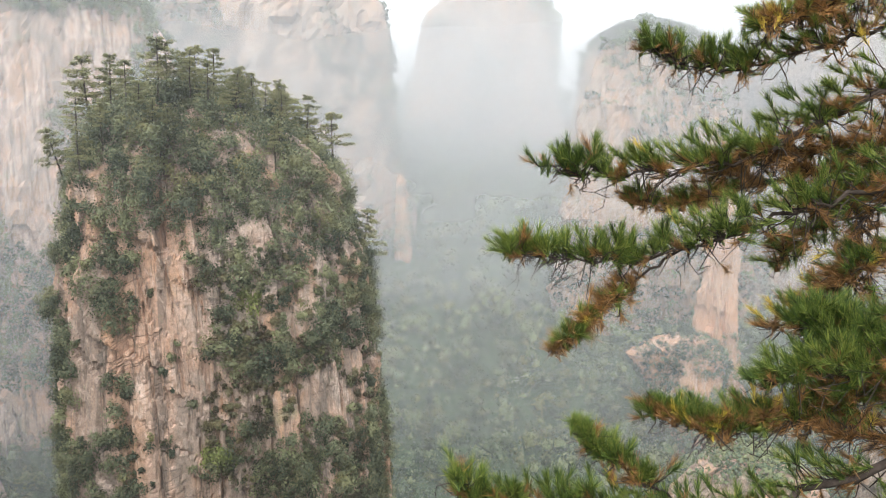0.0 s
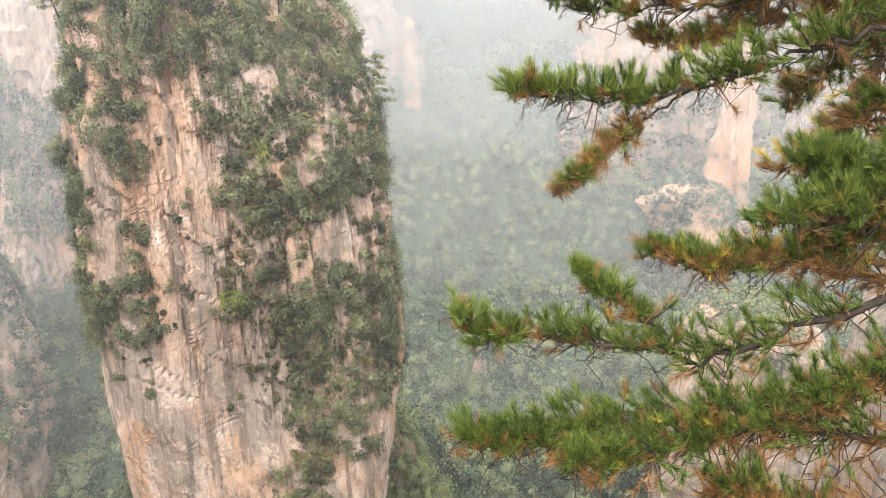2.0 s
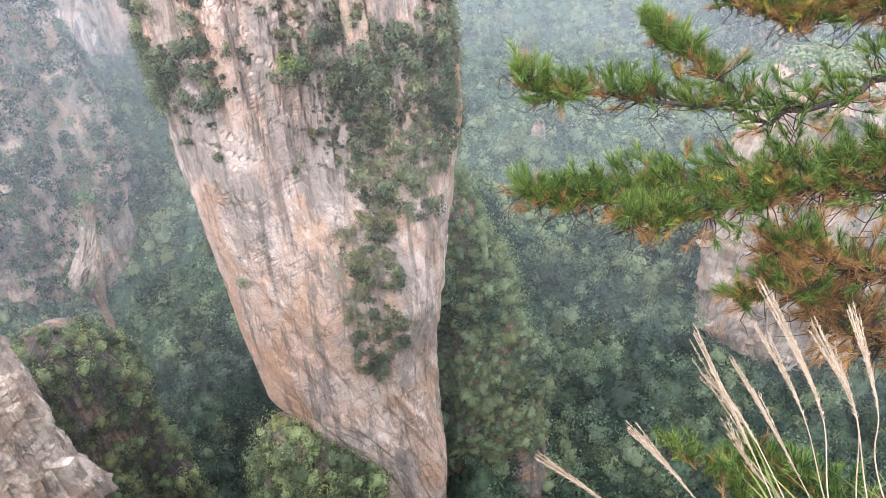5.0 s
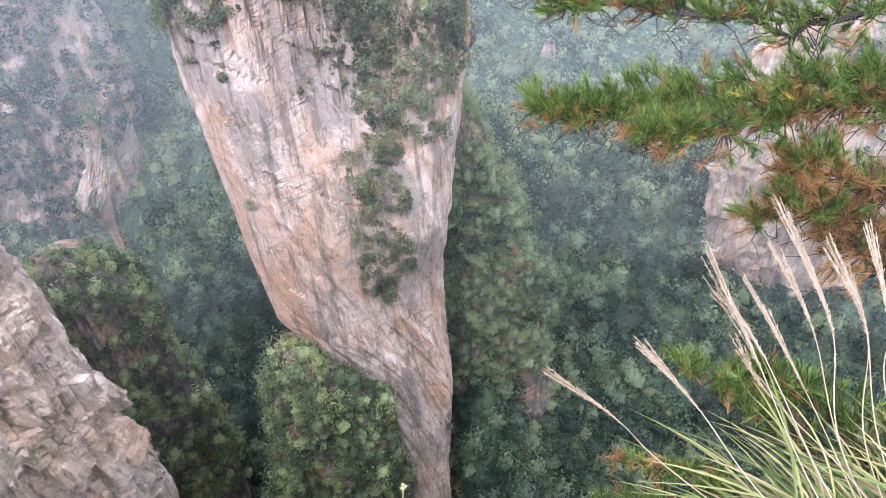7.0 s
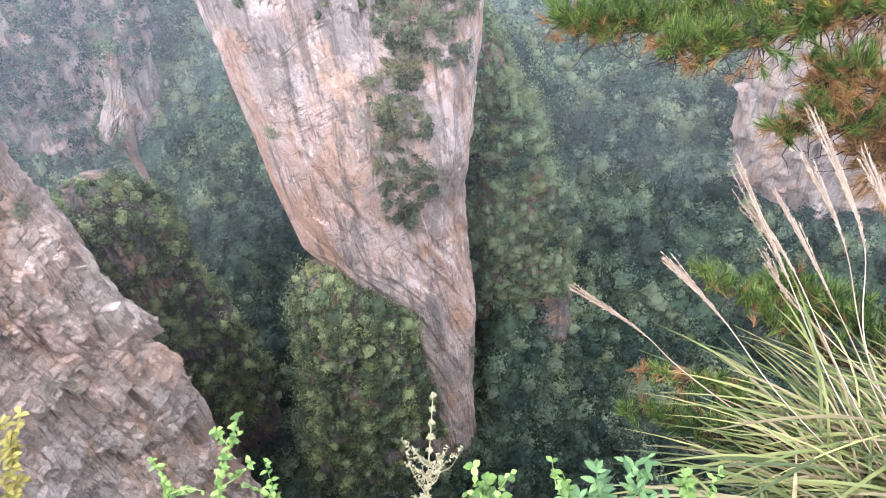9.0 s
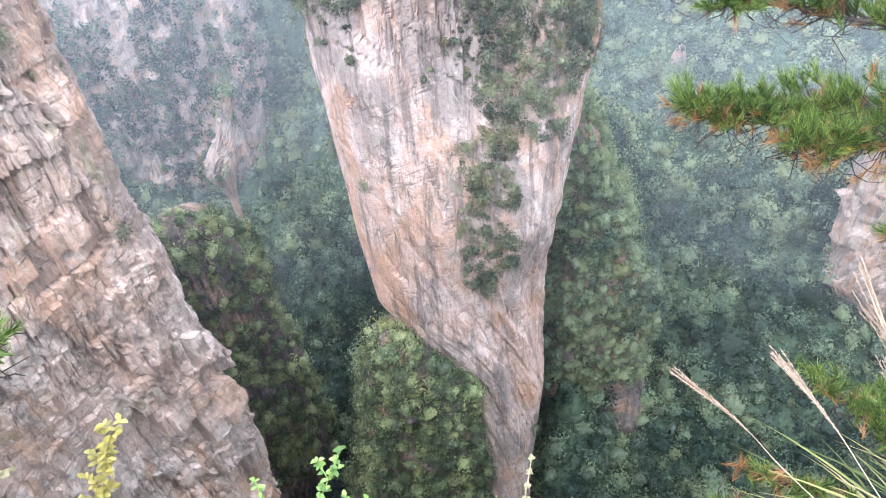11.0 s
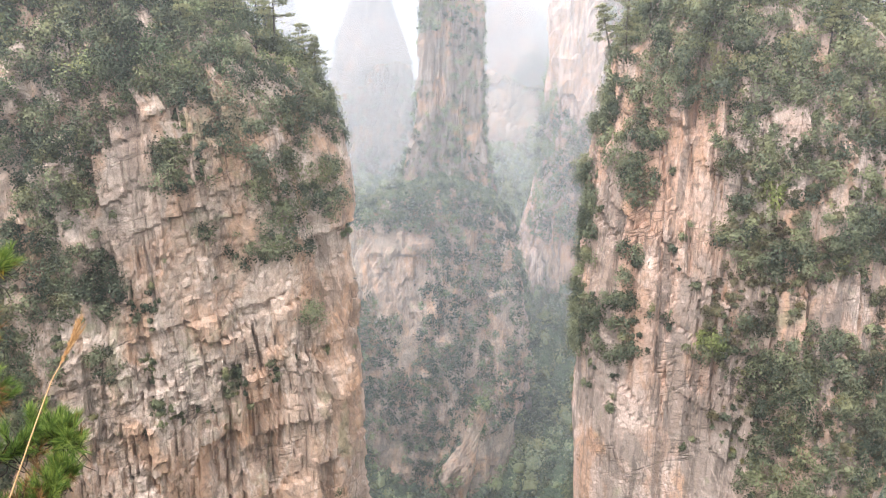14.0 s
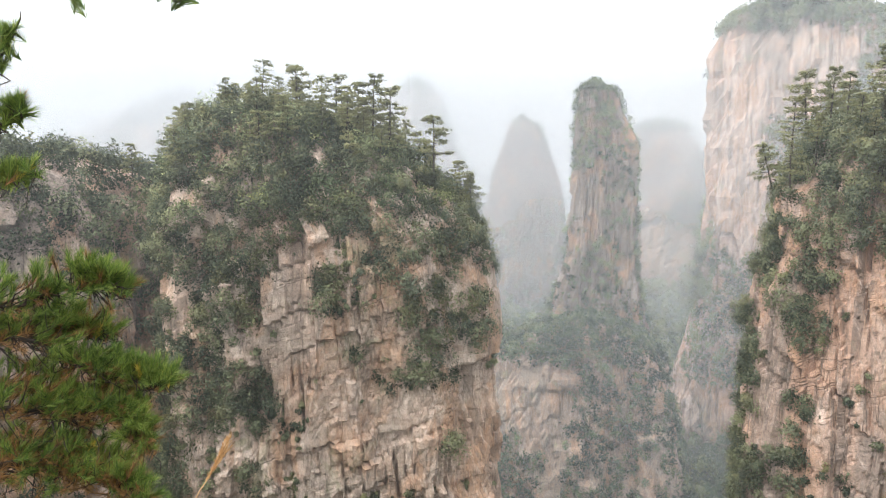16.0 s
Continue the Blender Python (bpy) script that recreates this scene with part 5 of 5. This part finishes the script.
left_pine = tagged(new("pine_tree"), "leafy young pine growing at the cliff edge", "pine tree")
LEFT_STEM = [Vector(p) for p in ((-4.2, -0.3, -2.2), (-4.15, -0.2, -1.2), (-4.05, -0.1, 0.0), (-4.0, 0.1, 1.0), (-3.8, 0.5, 1.7))]
trunk(left_pine, LEFT_STEM, 0.1)
bough(left_pine, LEFT_STEM, [(-4.32, 0.32, -0.76), (-4.23, 0.75, -0.74), (-4.14, 0.97, -0.67), (-4.06, 1.12, -0.65), (-3.97, 1.22, -0.68)], 0.025, 70, 0.16, 0.12, 800)
bough(left_pine, LEFT_STEM, [(-4.28, 0.30, -0.93), (-4.20, 0.73, -0.88), (-4.06, 1.01, -1.01), (-3.93, 1.20, -1.10), (-3.81, 1.37, -1.13)], 0.030, 100, 0.15, 0.15, 807)
bough(left_pine, LEFT_STEM, [(-4.21, 0.28, -1.22), (-4.12, 0.70, -1.19), (-4.00, 0.96, -1.26), (-3.90, 1.14, -1.25), (-3.76, 1.23, -1.40)], 0.030, 95, 0.15, 0.25, 814)
bough(left_pine, LEFT_STEM, [(-4.10, 0.25, -1.53), (-4.04, 0.67, -1.45), (-3.93, 0.88, -1.48), (-3.80, 1.09, -1.55), (-3.66, 1.20, -1.65)], 0.030, 95, 0.15, 0.35, 821)
bough(left_pine, LEFT_STEM, [(-3.31, 0.72, -1.67), (-3.18, 0.94, -1.66), (-3.06, 1.14, -1.62), (-2.95, 1.21, -1.62)], 0.020, 50, 0.13, 0.12, 828)
bough(left_pine, LEFT_STEM, [(-3.09, 0.59, -1.88), (-2.98, 0.89, -1.88), (-2.94, 1.04, -1.80), (-2.92, 1.14, -1.72)], 0.020, 50, 0.13, 0.15, 835)
bough(left_pine, LEFT_STEM, [(-4.49, 0.32, -0.93), (-4.38, 0.76, -0.92), (-4.27, 0.99, -0.88), (-4.14, 1.20, -0.92)], 0.020, 80, 0.17, 0.20, 842)
bough(left_pine, LEFT_STEM, [(-4.43, 0.30, -1.16), (-4.29, 0.73, -1.15), (-4.12, 0.99, -1.19), (-3.93, 1.24, -1.24)], 0.020, 80, 0.16, 0.30, 849)
bough(left_pine, LEFT_STEM, [(-4.35, 0.27, -1.42), (-4.21, 0.70, -1.41), (-4.05, 0.93, -1.44), (-3.85, 1.15, -1.52)], 0.020, 80, 0.16, 0.35, 856)
bough(left_pine, LEFT_STEM, [(-3.59, 0.25, 0.03), (-3.51, 0.45, -0.03), (-3.42, 0.61, -0.11), (-3.34, 0.73, -0.09)], 0.016, 22, 0.08, 0.05, 863)
bough(left_pine, LEFT_STEM, [(-3.59, 0.26, 0.17), (-3.51, 0.46, 0.10), (-3.42, 0.62, 0.08), (-3.34, 0.71, 0.14)], 0.016, 22, 0.08, 0.05, 870)
bough(left_pine, LEFT_STEM, [(-3.57, 0.28, 0.42), (-3.49, 0.48, 0.36), (-3.41, 0.62, 0.28), (-3.32, 0.69, 0.42)], 0.016, 20, 0.07, 0.05, 877)
bough(left_pine, LEFT_STEM, [(-3.52, 0.93, 1.14), (-3.47, 1.07, 0.95), (-3.41, 1.20, 0.74), (-3.32, 1.32, 0.61)], 0.016, 12, 0.06, 0.05, 884)
bough(left_pine, LEFT_STEM, [(-3.57, 0.75, 1.11), (-3.53, 0.84, 0.92), (-3.50, 0.90, 0.71), (-3.44, 0.94, 0.59)], 0.016, 10, 0.06, 0.05, 891)

left_sapling = tagged(new("pine_sapling"), "low pine sapling with bright green needles", "pine sapling")
SAPLING_STEM = [Vector(p) for p in ((-2.3, 0.05, -2.0), (-2.25, 0.2, -1.75), (-2.15, 0.35, -1.6))]
trunk(left_sapling, SAPLING_STEM, 0.025)
bough(left_sapling, SAPLING_STEM, [(-1.91, 0.41, -1.60), (-1.80, 0.58, -1.58), (-1.72, 0.65, -1.57), (-1.63, 0.72, -1.55), (-1.59, 0.74, -1.50)], 0.020, 60, 0.13, 0.10, 898)
bough(left_sapling, SAPLING_STEM, [(-2.04, 0.49, -1.58), (-1.93, 0.60, -1.56), (-1.85, 0.67, -1.52), (-1.74, 0.69, -1.53)], 0.020, 40, 0.13, 0.10, 905)

young_pine = tagged(new("pine_sapling"), "pine sapling with orange dead tufts below the grass", "pine sapling")
YOUNG_STEM = [Vector(p) for p in ((1.5, 0.8, -3.1), (1.4, 1.0, -2.7), (1.3, 1.2, -2.4))]
trunk(young_pine, YOUNG_STEM, 0.025)
bough(young_pine, YOUNG_STEM, [(1.25, 1.34, -2.36), (1.04, 1.43, -2.32), (0.79, 1.56, -2.25), (0.56, 1.66, -2.16)], 0.012, 34, 0.10, 0.12, 900)
bough(young_pine, YOUNG_STEM, [(1.29, 1.51, -2.35), (1.09, 1.63, -2.33), (0.90, 1.72, -2.30), (0.81, 1.70, -2.31)], 0.012, 30, 0.10, 0.15, 907)
bough(young_pine, YOUNG_STEM, [(0.95, 0.89, -2.24), (0.70, 1.02, -2.25), (0.51, 1.10, -2.22), (0.30, 1.13, -2.20)], 0.012, 26, 0.09, 0.14, 914)
bough(young_pine, YOUNG_STEM, [(0.88, 0.91, -2.38), (0.72, 1.13, -2.26), (0.58, 1.21, -2.17), (0.36, 1.23, -2.14)], 0.012, 18, 0.08, 0.12, 921)
bough(young_pine, YOUNG_STEM, [(1.19, 1.14, -2.37), (1.13, 1.42, -2.28), (1.02, 1.58, -2.27), (0.96, 1.64, -2.29)], 0.012, 34, 0.12, 0.20, 928)

silver_grass = tagged(new("silver_grass"), "clump of silver grass with long arching green blades", "grass")
blades(silver_grass, (1.12, 0.84, -2.2), 820, 0.46, 501, (0.3, 0.95))
PLUMES = [
    [(0.46, 1.10, -1.96), (0.33, 1.31, -2.03), (0.13, 1.52, -2.08)],
    [(0.67, 1.03, -1.93), (0.56, 1.32, -1.97), (0.43, 1.57, -1.99)],
    [(0.78, 1.04, -1.88), (0.71, 1.42, -1.84), (0.61, 1.77, -1.76)],
    [(0.81, 1.03, -1.87), (0.72, 1.43, -1.82), (0.64, 1.67, -1.84)],
    [(0.86, 1.03, -1.85), (0.82, 1.34, -1.85), (0.72, 1.69, -1.79)],
    [(0.85, 1.10, -1.81), (0.85, 1.45, -1.75), (0.78, 1.75, -1.70)],
    [(0.85, 1.10, -1.81), (0.89, 1.45, -1.72), (0.80, 1.83, -1.60)],
    [(0.90, 1.09, -1.79), (0.97, 1.41, -1.71), (0.93, 1.72, -1.65)],
    [(0.93, 1.09, -1.78), (0.97, 1.43, -1.70), (0.96, 1.68, -1.68)],
    [(0.88, 1.02, -1.85), (0.73, 1.34, -1.89), (0.70, 1.56, -1.93)],
    [(0.95, 1.17, -1.71), (1.02, 1.42, -1.68), (1.03, 1.72, -1.59)],
]
for k, pts in enumerate(PLUMES):
    plume(silver_grass, [(1.0 + 0.02 * k, 0.82, -2.2)] + pts, 520 + k)

small_grass = tagged(new("silver_grass"), "small tuft of dry grass at the cliff edge", "grass")
blades(small_grass, (-1.75, 0.1, -1.85), 34, 0.25, 541, (0.4, 0.75), STRAW)
plume(small_grass, [(-2.3, 0.6, -1.6), (-2.39, 0.91, -1.12), (-2.41, 0.99, -1.02), (-2.42, 1.07, -0.92)], 545, RUSSET)
edge_grass = tagged(new("silver_grass"), "thin arching grass along the cliff edge", "grass")
blades(edge_grass, (0.7, 0.5, -2.0), 150, 0.32, 543, (0.2, 0.5))

herb("weed", "yellow-green weed with small paired leaves", [(-0.66, 0.36, -1.82), (-0.64, 0.47, -1.66), (-0.63, 0.57, -1.58), (-0.6, 0.68, -1.5)], 0.017, 110, 551, HERB, 0.55, 7)
herb("weed", "yellow-green weed with small paired leaves", [(-0.78, 0.36, -1.82), (-0.74, 0.45, -1.66), (-0.72, 0.53, -1.57), (-0.76, 0.58, -1.52)], 0.016, 80, 552, HERB, 0.5, 6)
herb("dry_weed", "dry straw-coloured weed with feathery seed heads", [(-0.2, 0.42, -1.84), (-0.2, 0.53, -1.71), (-0.21, 0.64, -1.66), (-0.21, 0.8, -1.58)], 0.009, 620, 553, DRY, 0.35, 22)
herb("weed", "bright green weed with lobed leaves", [(-0.08, 0.42, -1.84), (-0.08, 0.51, -1.66), (-0.08, 0.58, -1.6), (-0.08, 0.62, -1.58)], 0.02, 70, 554, HERB, 0.7, 5)
BROAD_LEAF = needle_material("fresh_leaves", (0.05, 0.095, 0.03), (0.1, 0.17, 0.05), (0.18, 0.26, 0.09))
herb("broad_weed", "fresh green plant with broad pointed leaves", [(0.17, 0.4, -1.84), (0.16, 0.5, -1.66), (0.15, 0.58, -1.6), (0.14, 0.64, -1.57)], 0.034, 50, 555, BROAD_LEAF, 0.36, 4)
herb("broad_weed", "fresh green plant with broad pointed leaves", [(0.3, 0.42, -1.86), (0.3, 0.5, -1.72), (0.29, 0.56, -1.64), (0.28, 0.6, -1.6)], 0.032, 46, 557, BROAD_LEAF, 0.36, 4)
herb("yellow_shrub", "yellow autumn shrub leaning out over the drop", [(-1.05, 0.3, -1.95), (-1.5, 0.6, -2.3), (-1.68, 0.8, -2.45), (-1.72, 0.92, -2.4), (-1.76, 1.03, -2.31)], 0.035, 150, 556, OCHRE, 0.5, 9)
herb("dry_weed", "withered pale weed with curled leaves", [(-1.25, 0.15, -1.86), (-1.3, 0.3, -1.6), (-1.33, 0.4, -1.48), (-1.39, 0.47, -1.4)], 0.035, 120, 558, DRY, 0.6, 8)
herb("broad_weed", "fresh green plant with broad pointed leaves", [(0.23, 0.42, -1.84), (0.23, 0.52, -1.66), (0.23, 0.6, -1.6), (0.24, 0.67, -1.55)], 0.032, 44, 560, BROAD_LEAF, 0.36, 4)
herb("weed", "yellow-green weed with small paired leaves", [(0.32, 0.42, -1.84), (0.32, 0.53, -1.66), (0.32, 0.59, -1.6), (0.31, 0.64, -1.56)], 0.02, 80, 561, HERB, 0.5, 5)
herb("weed", "bright green weed with lobed leaves", [(0.07, 0.42, -1.84), (0.07, 0.52, -1.68), (0.09, 0.59, -1.62), (0.08, 0.63, -1.6)], 0.02, 60, 562, HERB, 0.6, 5)
herb("weed", "small yellow-green weed at the cliff edge", [(-0.49, 0.36, -1.82), (-0.49, 0.46, -1.64), (-0.49, 0.52, -1.58), (-0.51, 0.55, -1.55)], 0.016, 50, 563, HERB, 0.5, 4)
herb("low_shrub", "low shrub with small yellow-green and rusty leaves", [(-1.42, 0.45, -1.54), (-1.42, 0.45, -1.29), (-1.48, 0.52, -1.20), (-1.52, 0.52, -1.14)], 0.016, 170, 570, HERB, 0.5, 9)
herb("low_shrub", "low shrub with small yellow-green and rusty leaves", [(-1.42, 0.45, -1.54), (-1.42, 0.45, -1.29), (-1.48, 0.52, -1.20), (-1.44, 0.60, -1.20)], 0.016, 170, 571, HERB, 0.5, 9)
herb("low_shrub", "low shrub with small yellow-green and rusty leaves", [(-1.42, 0.45, -1.54), (-1.42, 0.45, -1.29), (-1.40, 0.54, -1.28), (-1.40, 0.68, -1.21)], 0.016, 170, 572, HERB, 0.5, 9)
herb("low_shrub", "low shrub with small yellow-green and rusty leaves", [(-1.42, 0.45, -1.54), (-1.42, 0.45, -1.29), (-1.40, 0.54, -1.28), (-1.38, 0.61, -1.26)], 0.016, 170, 573, OCHRE, 0.5, 9)
